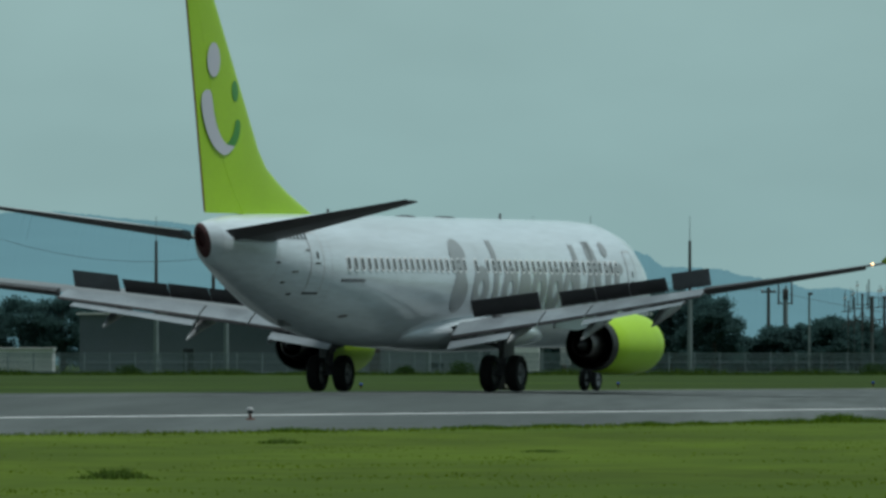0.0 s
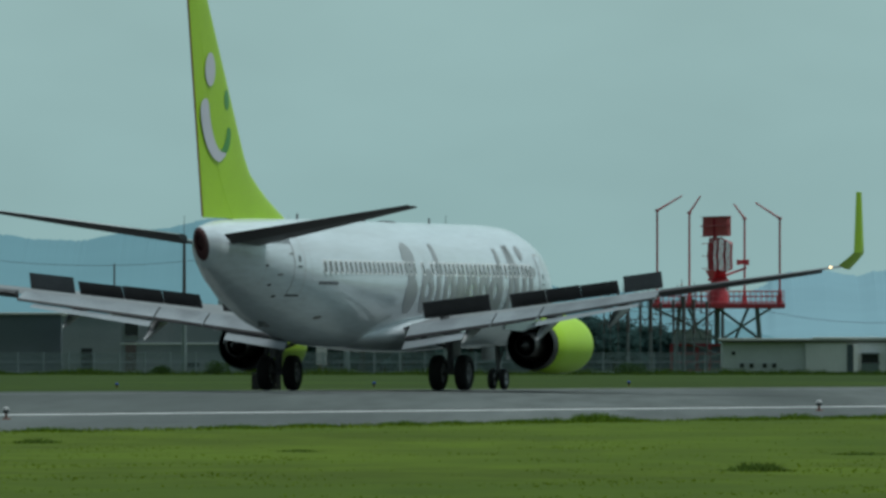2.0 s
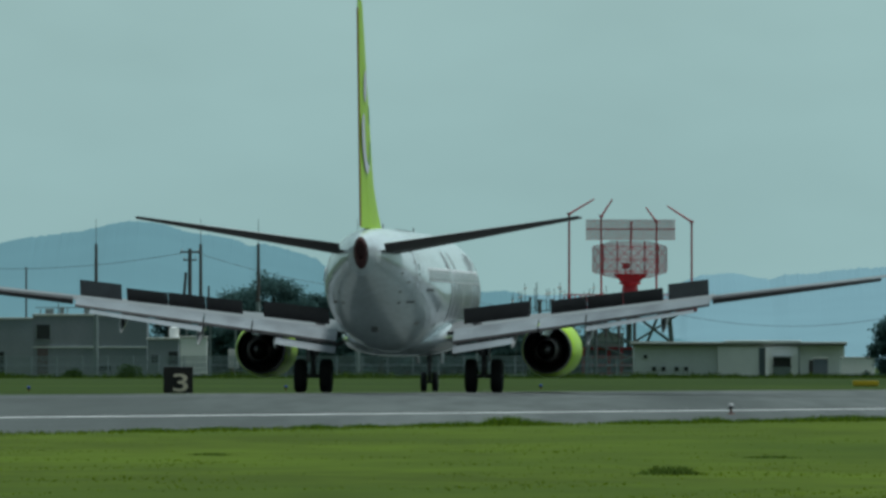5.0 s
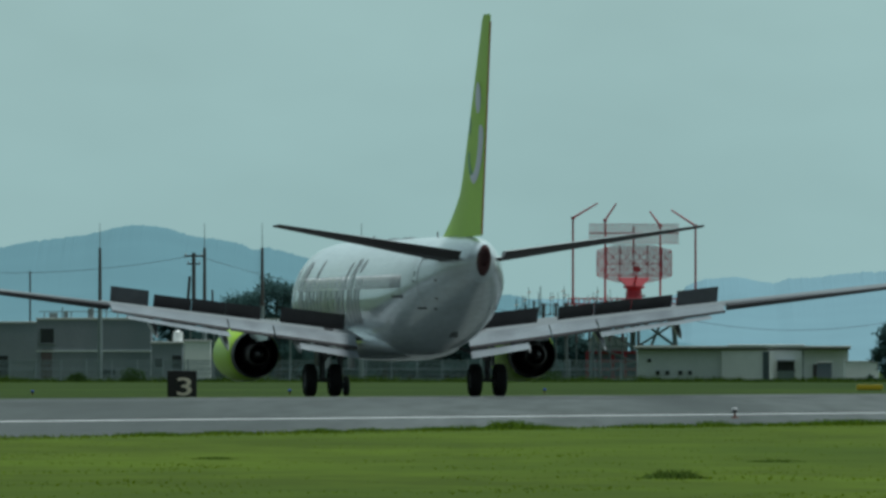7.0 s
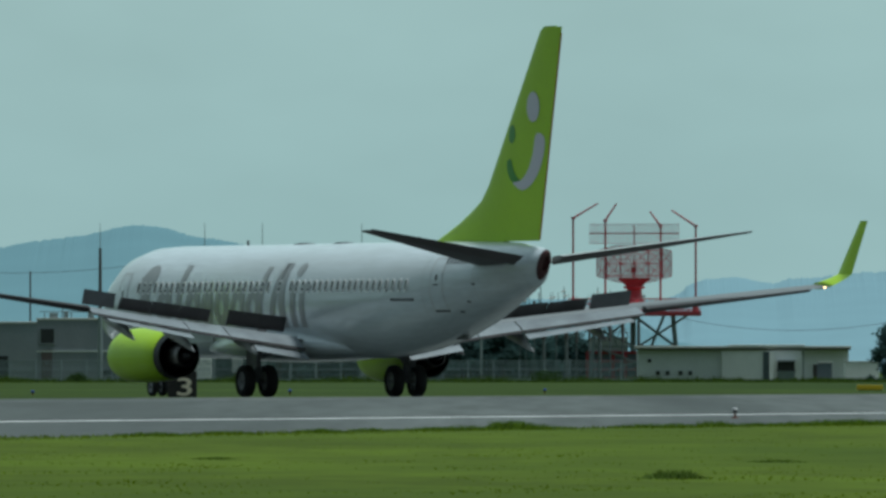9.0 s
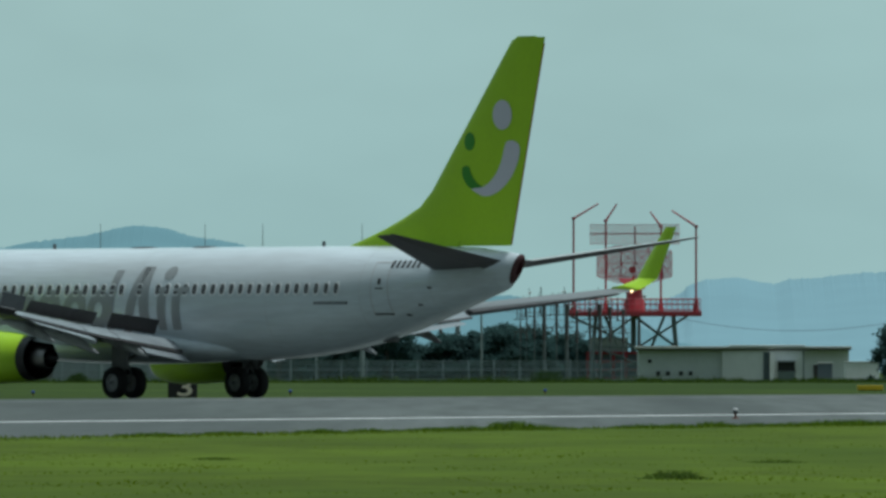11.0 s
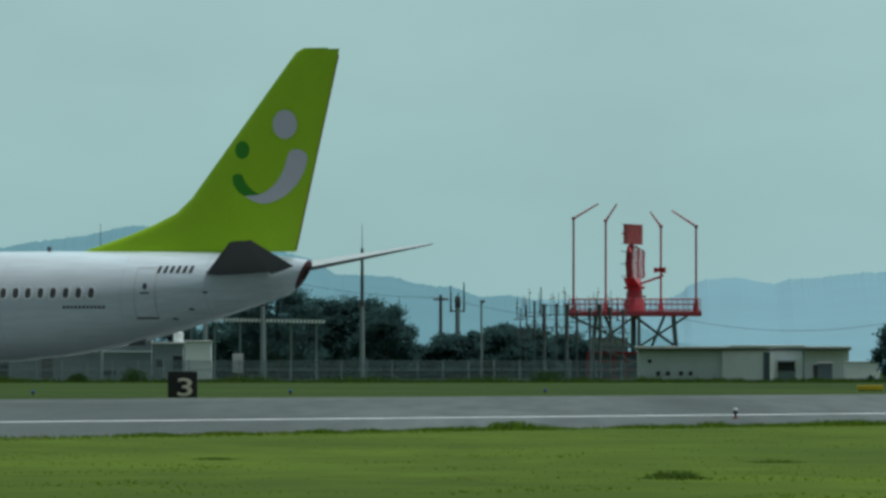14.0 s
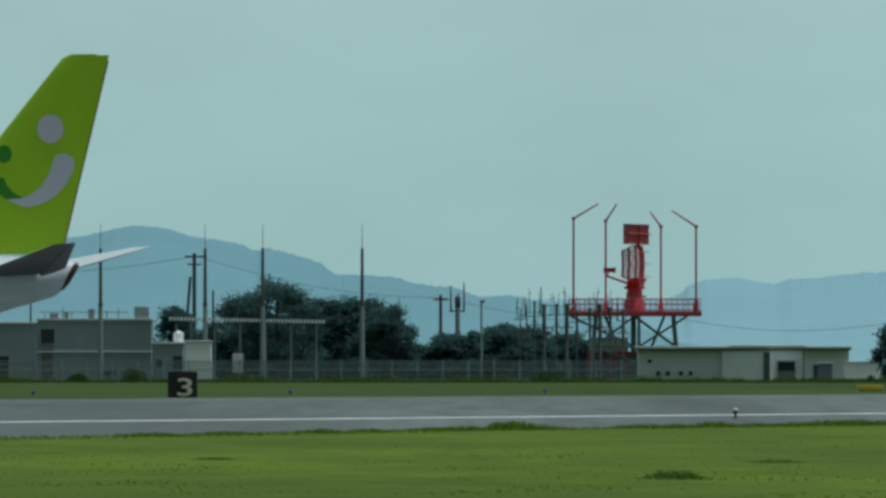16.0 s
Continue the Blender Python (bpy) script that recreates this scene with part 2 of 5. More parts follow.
strip("dry_verge", [-37.75, -37.14, -37.04], [104, 110, 120, 140, 200, 300, 500, 900], lambda p: -0.205 if p < -37.1 else -0.25, M["dry_edge"], 0.0, "bleached dry grass along the far runway edge")
# the turn-off, with flared corners
bm = bmesh.new()
rows = []
for i in range(15):
    p = -36.9 - 40 * (i / 14) ** 2 - (i == 14) * 300
    flare = 26 * max(0.0, 1 - (-p - 36.9) / 40) ** 2
    rows.append([bm.verts.new(on_run(a, p, camber(-37) + 0.003)) for a in (38 - flare, 50, 70, 92, 102 + flare * 0.3)])
for r, s in zip(rows, rows[1:]):
    for i in range(4):
        bm.faces.new((r[i], r[i + 1], s[i + 1], s[i]))
tagged(part("taxiway", bm, M["asphalt"]), "grey asphalt turn-off leading away from the runway", "", "", "structure")


# ---------------------------------------------------------------- the airliner (nose towards +y, stands on z = 0)
airliner = thing("airliner", "white twin-jet airliner with lime green fin, turning off the runway", "airplane")
# station, top, bottom, half width
BODY = ((19.66, 2.76, 2.66, 0.05), (19.3, 3.22, 2.22, 0.52), (18.7, 3.62, 1.95, 0.90), (17.9, 4.08, 1.75, 1.22), (17.1, 4.72, 1.60, 1.46), (16.1, 5.14, 1.48, 1.68),
        (14.7, 5.36, 1.40, 1.83), (13.0, 5.41, 1.36, 1.88), (-4.5, 5.41, 1.36, 1.88), (-6.5, 5.41, 1.43, 1.88), (-8.5, 5.41, 1.62, 1.84), (-10.5, 5.40, 1.93, 1.72),
        (-12.5, 5.39, 2.38, 1.50), (-14.5, 5.36, 2.94, 1.16), (-16.3, 5.30, 3.48, 0.76), (-17.4, 5.17, 3.80, 0.46))


def body_x(y, z):
    """Half width of the fuselage skin at that station and height."""
    top, bottom, wide = lerp_table(BODY, y)
    k = (z - (top + bottom) / 2) / ((top - bottom) / 2)
    return wide * math.sqrt(max(0.0, 1 - k * k))


def body_ring(row, n=48):
    y, top, bottom, wide = row
    return [(wide * math.sin(2 * math.pi * i / n), y, (top + bottom) / 2 + (top - bottom) / 2 * math.cos(2 * math.pi * i / n)) for i in range(n)]


stations = []
for a, b in zip(BODY, BODY[1:]):
    steps = max(1, int((a[0] - b[0]) / 0.9))
    stations += [tuple(p + (q - p) * i / steps for p, q in zip(a, b)) for i in range(steps)]
stations.append(BODY[-1])
part("fuselage", loft([body_ring(r) for r in stations]), M["white"], airliner)

# skin joints: hoops round the barrel
for y in (9.4, 0.8, -6.6, -11.4, -14.6):
    top, bottom, wide = lerp_table(BODY, y)
    rows = [[(x * (1 + 0.006 / wide), yy, (z - (top + bottom) / 2) * (1 + 0.006 / wide) + (top + bottom) / 2) for x, yy, z in body_ring((yy, *lerp_table(BODY, yy)))] for yy in (y - 0.007, y + 0.007)]
    part("skin_joint", loft(rows, caps=False), M["seam"], airliner)

# wing-to-body fairing and belly
fair = []
for i in range(25):
    y = 8.6 - i * 0.54
    k = math.sin(math.pi * min(1, max(0.02, i / 24))) ** 0.45
    half, low, high = 0.6 + 1.38 * k, 1.62 - 0.40 * k, 1.62 + 0.95 * k
    fair.append([(half * math.copysign(abs(math.sin(t)) ** 0.7, math.sin(t)), y, (low + high) / 2 + (high - low) / 2 * math.cos(t))
                 for t in [2 * math.pi * j / 28 for j in range(28)]])
part("belly_fairing", loft(fair), M["white"], airliner)


def skin(name, f, nu, nv, material, parent, label="", side=1, lift=0.010, x_of=body_x):
    """A thin film on the fuselage or fin: f(u, v) gives station and height, u and v from 0 to 1."""
    bm = bmesh.new()
    rows = []
    for i in range(nu + 1):
        row = []
        for j in range(nv + 1):
            y, z = f(i / nu, j / nv)
            row.append(bm.verts.new((side * (x_of(y, z) + lift), y, z)))
        rows.append(row)
    for i in range(nu):
        for j in range(nv):
            try:
                bm.faces.new((rows[i][j], rows[i + 1][j], rows[i + 1][j + 1], rows[i][j + 1]))
            except ValueError:
                pass
    bmesh.ops.remove_doubles(bm, verts=bm.verts, dist=0.0005)
    return part(name, bm, material, parent, label)


def blob(cy, cz, ry, rz, lean=0.0, hole=0.0):
    """A leaning oval, or a ring of one."""
    def f(u, v):
        a, r = 2 * math.pi * u, hole + (1 - hole) * v
        z = rz * r * math.sin(a)
        return cy + ry * r * math.cos(a) + lean * z, cz + z
    return f


def bar(y0, z0, y1, z1, w0, w1=None):
    """A tapering stroke from one point to another."""
    w1 = w0 if w1 is None else w1
    def f(u, v):
        w = w0 + (w1 - w0) * v
        return y0 + (y1 - y0) * v + (u - 0.5) * w, z0 + (z1 - z0) * v
    return f


def ribbon(points, widths):
    """A curved stroke of changing width with a round first end."""
    def at(k):
        i = min(int(k), len(points) - 2)
        f = k - i
        p = [points[max(0, i - 1)], points[i], points[i + 1], points[min(len(points) - 1, i + 2)]]
        c = [0.5 * (2 * p[1][q] + (p[2][q] - p[0][q]) * f + (2 * p[0][q] - 5 * p[1][q] + 4 * p[2][q] - p[3][q]) * f * f + (3 * p[1][q] - p[0][q] - 3 * p[2][q] + p[3][q]) * f ** 3) for q in (0, 1)]
        return Vector(c), widths[i] + (widths[i + 1] - widths[i]) * f

    def f(u, v):
        k = u * (len(points) - 1) * 0.9999
        c, w = at(k)
        d = at(min(k + 0.05, len(points) - 1.001))[0] - at(max(k - 0.05, 0))[0]
        n = Vector((-d.y, d.x)).normalized()
        if u < 0.14:
            w *= math.sqrt(1 - (1 - u / 0.14) ** 2)
        c = c + n * w * (v - 0.5)
        return c.x, c.y
    return f


# cabin windows: a pale surround and a dark pane each
def rounded_plate(w, h, n=4, power=3.2):
    return [(math.copysign(abs(math.cos(t)) ** (2 / power), math.cos(t)) * w / 2, math.copysign(abs(math.sin(t)) ** (2 / power), math.sin(t)) * h / 2)
            for t in [2 * math.pi * (k + 0.5) / (4 * n) for k in range(4 * n)]]


def plate_mesh(name, w, h, material, lift):
    bm = bmesh.new()
    out = rounded_plate(w, h)
    loft([[(lift - 0.02, y, z) for y, z in out], [(lift, y, z) for y, z in out]], bm=bm)
    bmesh.ops.recalc_face_normals(bm, faces=bm.faces)
    me = bpy.data.meshes.new(name)
    bm.to_mesh(me)
    bm.free()
    me.materials.append(material)
    return me


surround_mesh = plate_mesh("window", 0.34, 0.47, M["reveal"], 0.010)
pane_mesh = plate_mesh("pane", 0.245, 0.37, M["pane"], 0.014)
for side in (1, -1):
    for k in range(47):
        y = -10.28 + 0.508 * k
        if k in (20, 22):
            continue
        z = 3.89
        x = body_x(y, z)
        up = math.atan2(body_x(y, z - 0.1) - body_x(y, z + 0.1), 0.2)
        turn = math.atan2(body_x(y + 0.2, z) - body_x(y - 0.2, z), 0.4)
        m = Matrix.Translation((side * x, y, z)) @ Euler((0, 0, 0 if side > 0 else math.pi)).to_matrix().to_4x4() @ Euler((0, -up, -turn * 1.0)).to_matrix().to_4x4()
        w = new("cabin_window", surround_mesh)
        w.parent, w.matrix_basis = airliner, m
        g = new("pane", pane_mesh)
        g.parent = w

# doors: drawn as joints in the skin, with a dark sill and a small porthole
for side in (1, -1):
    for y, w, z0, z1 in ((-12.35, 0.80, 2.98, 4.80), (14.6, 0.90, 2.55, 4.42)):
        d = skin("door", lambda u, v: (y + (u - 0.5) * w * 1.04, z0 + v * (z1 - z0)), 4, 12, M["white"], airliner, "white cabin door flush with the skin", side, 0.006)
        for a, b, c, e2 in ((-0.52, -0.47, -0.01, 1.01), (0.47, 0.52, -0.01, 1.01)):
            skin("door_joint", lambda u, v: (y + (a + u * (b - a)) * w, z0 + (c + v * (e2 - c)) * (z1 - z0)), 1, 12, M["seam"], d, "", side, 0.011)
        skin("door_joint", lambda u, v: (y + (u - 0.5) * w, z1 - 0.02 + 0.04 * v), 4, 1, M["seam"], d, "", side, 0.011)
        skin("door_sill", lambda u, v: (y + (u - 0.5) * w, z0 - 0.03 + 0.06 * v), 4, 1, M["ink"], d, "dark worn sill", side, 0.012)
        skin("door_handle", lambda u, v: (y + (u - 0.5) * 0.36, z0 + 0.88 + 0.05 * v), 2, 1, M["ink"], d, "", side, 0.013)
        skin("porthole", blob(y, z0 + 1.15, 0.09, 0.12), 14, 1, M["pane"], d, "", side, 0.013)
    # registration and type name, as bars
    o = 1 if side > 0 else -1
    for k in range(6):
        skin("marking_bar", bar(-12.78 - 0.245 * k, 4.60, -12.78 - 0.245 * k + 0.05 * o, 4.86, 0.13), 1, 2, M["ink"], airliner, "", side, 0.012)
    for k in range(11):
        skin("small_marking_bar", bar(-9.2 - 0.155 * k, 3.33, -9.2 - 0.155 * k + 0.02 * o, 3.43, 0.10), 1, 1, M["ink"], airliner, "", side, 0.012)
    # the airline's big title, as plain leaning shapes; it runs from tail to nose on one side and from nose to tail on the other
    Y = (lambda s: -1.9 + s) if side > 0 else (lambda s: 13.2 - s)
    L = 0.22 * o
    shapes = (("oval", 0.95, 4.30, 0.62, 0.42), ("oval", 0.72, 3.05, 0.66, 0.62), ("stroke", 1.0, 3.1, 0.55, 4.3, 0.75), ("ring", 2.55, 3.18, 0.70, 0.72), ("stroke", 3.75, 2.45, 4.15, 4.70, 0.42),
              ("ring", 5.15, 3.18, 0.66, 0.72), ("oval", 6.45, 3.15, 0.52, 0.70), ("ring", 7.75, 3.18, 0.64, 0.72), ("ring", 9.20, 3.18, 0.64, 0.72), ("ring", 10.55, 3.18, 0.62, 0.72),
              ("stroke", 11.05, 2.45, 11.45, 4.60, 0.40), ("stroke", 12.05, 2.45, 12.90, 4.72, 0.46), ("stroke", 13.12, 2.45, 13.05, 4.72, 0.52), ("stroke", 13.98, 2.45, 14.12, 3.98, 0.44),
              ("oval", 14.30, 4.48, 0.30, 0.24), ("stroke", 14.78, 2.45, 14.94, 3.95, 0.44), ("oval", 15.28, 3.86, 0.32, 0.17))
    for s in shapes:
        if s[0] == "stroke":
            _, a, z0, b, z1, w = s
            skin("title_shape", bar(Y(a), z0, Y(b), z1, w), 2, 14, M["title_grey"], airliner, "", side, 0.016)
        else:
            _, a, z0, ry, rz = s
            skin("title_shape", blob(Y(a), z0, ry, rz, L, 0.38 if s[0] == "ring" else 0.0), 26, 3, M["title_grey"], airliner, "", side, 0.017)

# tail cone outlet and small fittings of the tail
def slant_ring(y, mid, wide, high, slope, n=24):
    return [(wide * math.sin(t), y - slope * math.cos(t), mid + high * math.cos(t)) for t in [2 * math.pi * i / n for i in range(n)]]


part("tail_cone", loft([slant_ring(-17.38, 4.485, 0.465, 0.69, 0.0), slant_ring(-17.65, 4.51, 0.37, 0.62, 0.10), slant_ring(-17.95, 4.54, 0.24, 0.52, 0.26)], caps=False), M["white"], airliner)
part("tail_cap", loft([slant_ring(-17.94, 4.54, 0.245, 0.525, 0.26), slant_ring(-18.04, 4.55, 0.22, 0.49, 0.26), slant_ring(-18.12, 4.57, 0.17, 0.38, 0.22), slant_ring(-18.10, 4.58, 0.12, 0.25, 0.14), slant_ring(-17.9, 4.58, 0.10, 0.21, 0.1)]), M["cap"], airliner, "dark brown outlet cap of the tail cone")
for x, y, z in ((0, -7.6, 5.36), (0, 7.4, 5.36)):
    part("antenna", box(x - 0.015, y - 0.10, z - 0.05, x + 0.015, y + 0.06, z + 0.22, 0.008), M["strut"], airliner)
for y, l in ((2.3, 1.7), (-1.1, 1.6)):
    part("roof_fairing", loft([[(0.30 * k * math.cos(t), y - l / 2 + l * i / 6, 5.36 + 0.09 * k * math.sin(t)) for t in [math.pi * j / 6 for j in range(7)]]
                               for i, k in enumerate((0.3, 0.8, 1, 1, 1, 0.8, 0.3))], closed=False, caps=False), M["ink"], airliner)
part("tail_skid", box(-0.10, -11.6, 2.0, 0.10, -10.9, 2.24, 0.04), M["strut"], airliner)
for y, z in ((-14.6, 3.9), (-13.3, 2.95), (-14.0, 3.3)):
    for side in (1, -1):
        skin("drain_vent", blob(y, z, 0.11, 0.035, 0.3), 10, 1, M["ink"], airliner, "", side, 0.012)


# oil and soot runs under the tail
M["grime"] = mat("oily_brown_grime", (0.16, 0.15, 0.145), 0.5, spread=0.4, scale=3, fine=15)
for y, z, l, h in ((-9.6, 2.30, 0.26, 0.05), (-13.6, 3.62, 0.20, 0.03), (-12.9, 4.28, 0.16, 0.03)):
    skin("grime_run", blob(y, z, l, h, 1.6), 16, 2, M["grime"], airliner, "", 1, 0.009)


# fin and rudder
def fin_edges(z):
    lead = lerp_table(((12.66, -18.02), (12.50, -17.70), (9.26, -15.07), (7.3, -13.48), (6.75, -12.83), (6.35, -11.93), (6.0, -11.0), (5.7, -10.05), (5.42, -9.1), (5.2, -8.7)), z)[0]
    trail = -17.66 - (z - 5.2) * (1.77 / 7.3)
    return lead, trail


def fin_half(y, z):
    lead, trail = fin_edges(z)
    k = min(1.0, max(0.0, (y - lead) / (trail - lead)))
    t = 0.30 - 0.024 * (z - 5.2)
    return t * 2.6 * (0.55 * math.sqrt(k + 0.002) - 0.40 * k - 0.13 * k * k)


def fin_loft(k0, k1, z_list, bm=None):
    rings = []
    for z in z_list:
        lead, trail = fin_edges(z)
        ks = [k0 + (k1 - k0) * (i / 10) ** 1.6 for i in range(11)]
        one = [(fin_half(lead + (trail - lead) * k, z), lead + (trail - lead) * k, z) for k in ks]
        rings.append(one + [(-x, y, zz) for x, y, zz in one[::-1]])
    return loft(rings, bm=bm)


fin_z = [5.2, 5.42, 5.7, 6.0, 6.35, 6.75, 7.3, 8.2, 9.26, 10.4, 11.4, 12.0, 12.50, 12.66]
part("fin", fin_loft(0.0, 0.68, fin_z), M["lime"], airliner, "lime green fin with a smile badge")
rudder = part("rudder", fin_loft(0.681, 1.0, [5.36] + fin_z[2:-1] + [12.62]), M["lime"], airliner, "lime green rudder, turned a little")
hinge = Vector((0, fin_edges(5.3)[0] * 0.32 + fin_edges(5.3)[1] * 0.68, 5.3))
top = Vector((0, fin_edges(12.4)[0] * 0.32 + fin_edges(12.4)[1] * 0.68, 12.4))
rudder.matrix_basis = Matrix.Translation(hinge) @ Matrix.Rotation(radians(-0.7), 4, top - hinge) @ Matrix.Translation(-hinge)
part("rudder_edge", loft([[(0.03 * c, fin_edges(z)[1] - 0.02 + 0.03 * s, z) for c, s in ((1, 0), (0, 1), (-1, 0), (0, -1))] for z in (5.4, 8, 10.5, 12.4)]), M["bare_edge"], rudder, "bare orange-brown trailing edge")
for side in (1, -1):
    skin("badge_dot", blob(-17.30, 9.93, 0.49, 0.52), 28, 2, M["badge_white"], airliner, "", side, 0.028, fin_half)
    skin("badge_small_dot", blob(-15.57, 9.02, 0.29, 0.32), 24, 2, M["leaf_green"], airliner, "", side, 0.012, fin_half)

    skin("badge_smile", ribbon(((-17.86, 9.03), (-17.74, 8.51), (-17.48, 7.99), (-17.02, 7.53), (-16.40, 7.27), (-15.72, 7.35)), (0.78, 0.80, 0.72, 0.56, 0.36, 0.02)), 30, 4, M["badge_white"], airliner, "", side, 0.028, fin_half)
    skin("badge_green_smile", ribbon(((-15.38, 8.17), (-15.43, 7.89), (-15.62, 7.63), (-15.92, 7.45), (-16.30, 7.38)), (0.40, 0.46, 0.42, 0.30, 0.02)), 22, 3, M["leaf_green"], airliner, "", side, 0.014, fin_half)


# wings
def foil(le, te, z, x, thick, n=9, twist=0.0):
    """Ring of a wing section: over the top from the trailing to the leading edge and back below."""
    chord = le - te
    half = lambda k: thick * chord * 2.6 * (0.60 * math.sqrt(k) - 0.45 * k - 0.15 * k * k)
    ks = [(i / n) ** 1.7 for i in range(n + 1)]
    up = [(x, le - chord * k, z + half(k) * 1.1 - twist * (k - 0.5)) for k in ks[::-1]]
    down = [(x, le - chord * k, z - half(k) * 0.75 - twist * (k - 0.5) - 0.004) for k in ks[1:]]
    return up + down


def wing_z(x):
    return 1.92 + 0.118 * x


def wing_le(x):
    return 2.25 + (5.8 - x) * (0.752 if x < 5.8 else 0.531)


def wing_te(x):
    return -2.05 if x < 5.8 else -2.05 - (x - 5.8) * 0.288


def slab(points_a, points_b, thick, bm=None):
    """A panel between two edges, each a list of points, with thickness downwards and rounded long edges."""
    rings = []
    thin = thick if isinstance(thick, tuple) else (thick,) * len(points_a)
    for a, b, thick in zip(points_a, points_b, thin):
        a, b = Vector(a), Vector(b)
        d = (b - a)
        nrm = d.cross(Vector((1, 0, 0))).normalized()
        if nrm.z < 0:
            nrm = -nrm
        rings.append([a, a + d * 0.12 + nrm * thick * 0.5, a + d * 0.6 + nrm * thick * 0.35, b, a + d * 0.6 - nrm * thick * 0.30, a + d * 0.12 - nrm * thick * 0.5])
    return loft(rings, bm=bm)


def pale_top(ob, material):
    """Paints the faces that look upwards in a lit tone; the base stays shade-dark."""
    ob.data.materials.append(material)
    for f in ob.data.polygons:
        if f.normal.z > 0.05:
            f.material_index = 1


for side in (1, -1):
    S = side
    xs = [1.2, 1.9, 3.0, 4.2, 5.8, 8.0, 10.3, 10.55, 10.7, 14.0, 16.0, 17.0]
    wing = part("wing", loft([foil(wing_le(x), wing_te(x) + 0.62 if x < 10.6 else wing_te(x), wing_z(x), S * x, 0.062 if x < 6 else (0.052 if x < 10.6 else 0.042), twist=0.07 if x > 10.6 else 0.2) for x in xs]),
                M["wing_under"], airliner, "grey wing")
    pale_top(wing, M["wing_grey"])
    # blended winglet: the tip curls up
    curl = []
    for k in range(13):
        a = radians(min(80, k * 13))
        reach = min(k, 6) / 6
        x = 17.0 + 0.60 * math.sin(a) * reach + 0.26 * max(0, k - 6) / 6
        z = wing_z(17) + 0.52 * (1 - math.cos(a)) + 1.86 * max(0, k - 6) / 6
        le = wing_le(17) - 0.9 * reach - 1.25 * max(0, k - 6) / 6
        chord = 1.62 - 0.50 * reach - 0.52 * max(0, k - 6) / 6
        nx, nz = -math.sin(a), math.cos(a)
        ring = []
        for q, w in ((0, 0.02), (0.15, 0.5), (0.5, 0.5), (1, 0.03), (0.5, -0.4), (0.15, -0.45)):
            ring.append((S * (x + nx * w * 0.16 * chord), le - q * chord, z + nz * w * 0.16 * chord))
        curl.append(ring)
    part("winglet", loft(curl), M["lime"], airliner, "lime green upswept winglet")
    part("tip_lamp", spun([(-5.22, 0.015), (-5.26, 0.04), (-5.31, 0.04), (-5.34, 0.01)], sides=10), M["lamp"], airliner, "lit white tail-facing lamp").location = (S * 16.72, 0, wing_z(16.7) - 0.02)
    # flaps: fore panel and aft panel, inboard and outboard, let down
    fall = lambda x: 0.95 - 0.05 * x
    for x0, x1, xa in ((1.95, 4.75, 3.95), (4.80, 6.35, None), (6.40, 10.55, 10.05)):
        span = (x0, (x0 + x1) / 2, x1)
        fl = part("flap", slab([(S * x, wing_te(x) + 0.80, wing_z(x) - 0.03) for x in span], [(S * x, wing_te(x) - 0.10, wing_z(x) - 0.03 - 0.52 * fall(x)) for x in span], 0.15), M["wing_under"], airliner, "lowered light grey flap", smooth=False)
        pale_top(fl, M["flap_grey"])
        # the seal strip is drawn thick to paint in the shaded gap
        part("flap_edge", slab([(S * x, wing_te(x) - 0.08, wing_z(x) - 0.02 - 0.47 * fall(x)) for x in span], [(S * x, wing_te(x) - 0.15, wing_z(x) - 0.05 - 0.58 * fall(x)) for x in span], 0.05), M["spoiler"], fl, "dark seal strip that also paints the shaded gap below the flap", smooth=False)
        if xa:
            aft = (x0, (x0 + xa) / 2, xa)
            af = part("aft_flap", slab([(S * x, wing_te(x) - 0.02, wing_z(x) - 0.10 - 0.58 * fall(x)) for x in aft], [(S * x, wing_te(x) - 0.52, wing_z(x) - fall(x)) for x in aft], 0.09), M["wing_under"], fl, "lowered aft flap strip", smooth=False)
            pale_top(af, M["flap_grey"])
    # raised spoilers; the shade on their rear faces is put into the colour
    for x0, x1, high, back in ((2.25, 4.45, 0.50, 0.30), (5.15, 6.36, 0.42, 0.34), (6.38, 7.59, 0.42, 0.34), (7.61, 8.95, 0.40, 0.34), (9.12, 10.48, 0.50, 0.22)):
        e0 = [(S * x, wing_te(x) + 1.12, wing_z(x) + 0.10) for x in (x0, x1)]
        e1 = [(S * x, wing_te(x) + 1.12 - back, wing_z(x) + 0.12 + high) for x in (x0, x1)]
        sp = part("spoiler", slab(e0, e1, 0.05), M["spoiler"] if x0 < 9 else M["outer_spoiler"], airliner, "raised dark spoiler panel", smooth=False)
    # aileron strip, its underside shade put into the dark colour
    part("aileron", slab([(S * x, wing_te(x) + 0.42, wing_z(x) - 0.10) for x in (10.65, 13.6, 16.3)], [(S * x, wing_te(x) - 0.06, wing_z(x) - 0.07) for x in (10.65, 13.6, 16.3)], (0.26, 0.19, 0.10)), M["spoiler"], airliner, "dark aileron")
    # flap track fairings: canoes that tip down behind
    for x, size in ((3.95, 0.85), (6.50, 1.05), (9.02, 0.95)):
        rings = []
        for i, (dy, dz, w) in enumerate(((2.2, -0.22, 0.03), (1.7, -0.32, 0.12), (1.0, -0.44, 0.17), (0.3, -0.60, 0.17), (-0.2, -0.78, 0.13), (-0.55, -0.92, 0.08), (-0.85, -1.04, 0.015))):
            c = Vector((S * x, wing_te(x) + dy * size + 0.2, wing_z(x) + dz * size))
            rings.append([c + Vector((w * 0.75 * math.cos(t), 0, w * 1.25 * math.sin(t))) for t in [2 * math.pi * j / 12 for j in range(12)]])
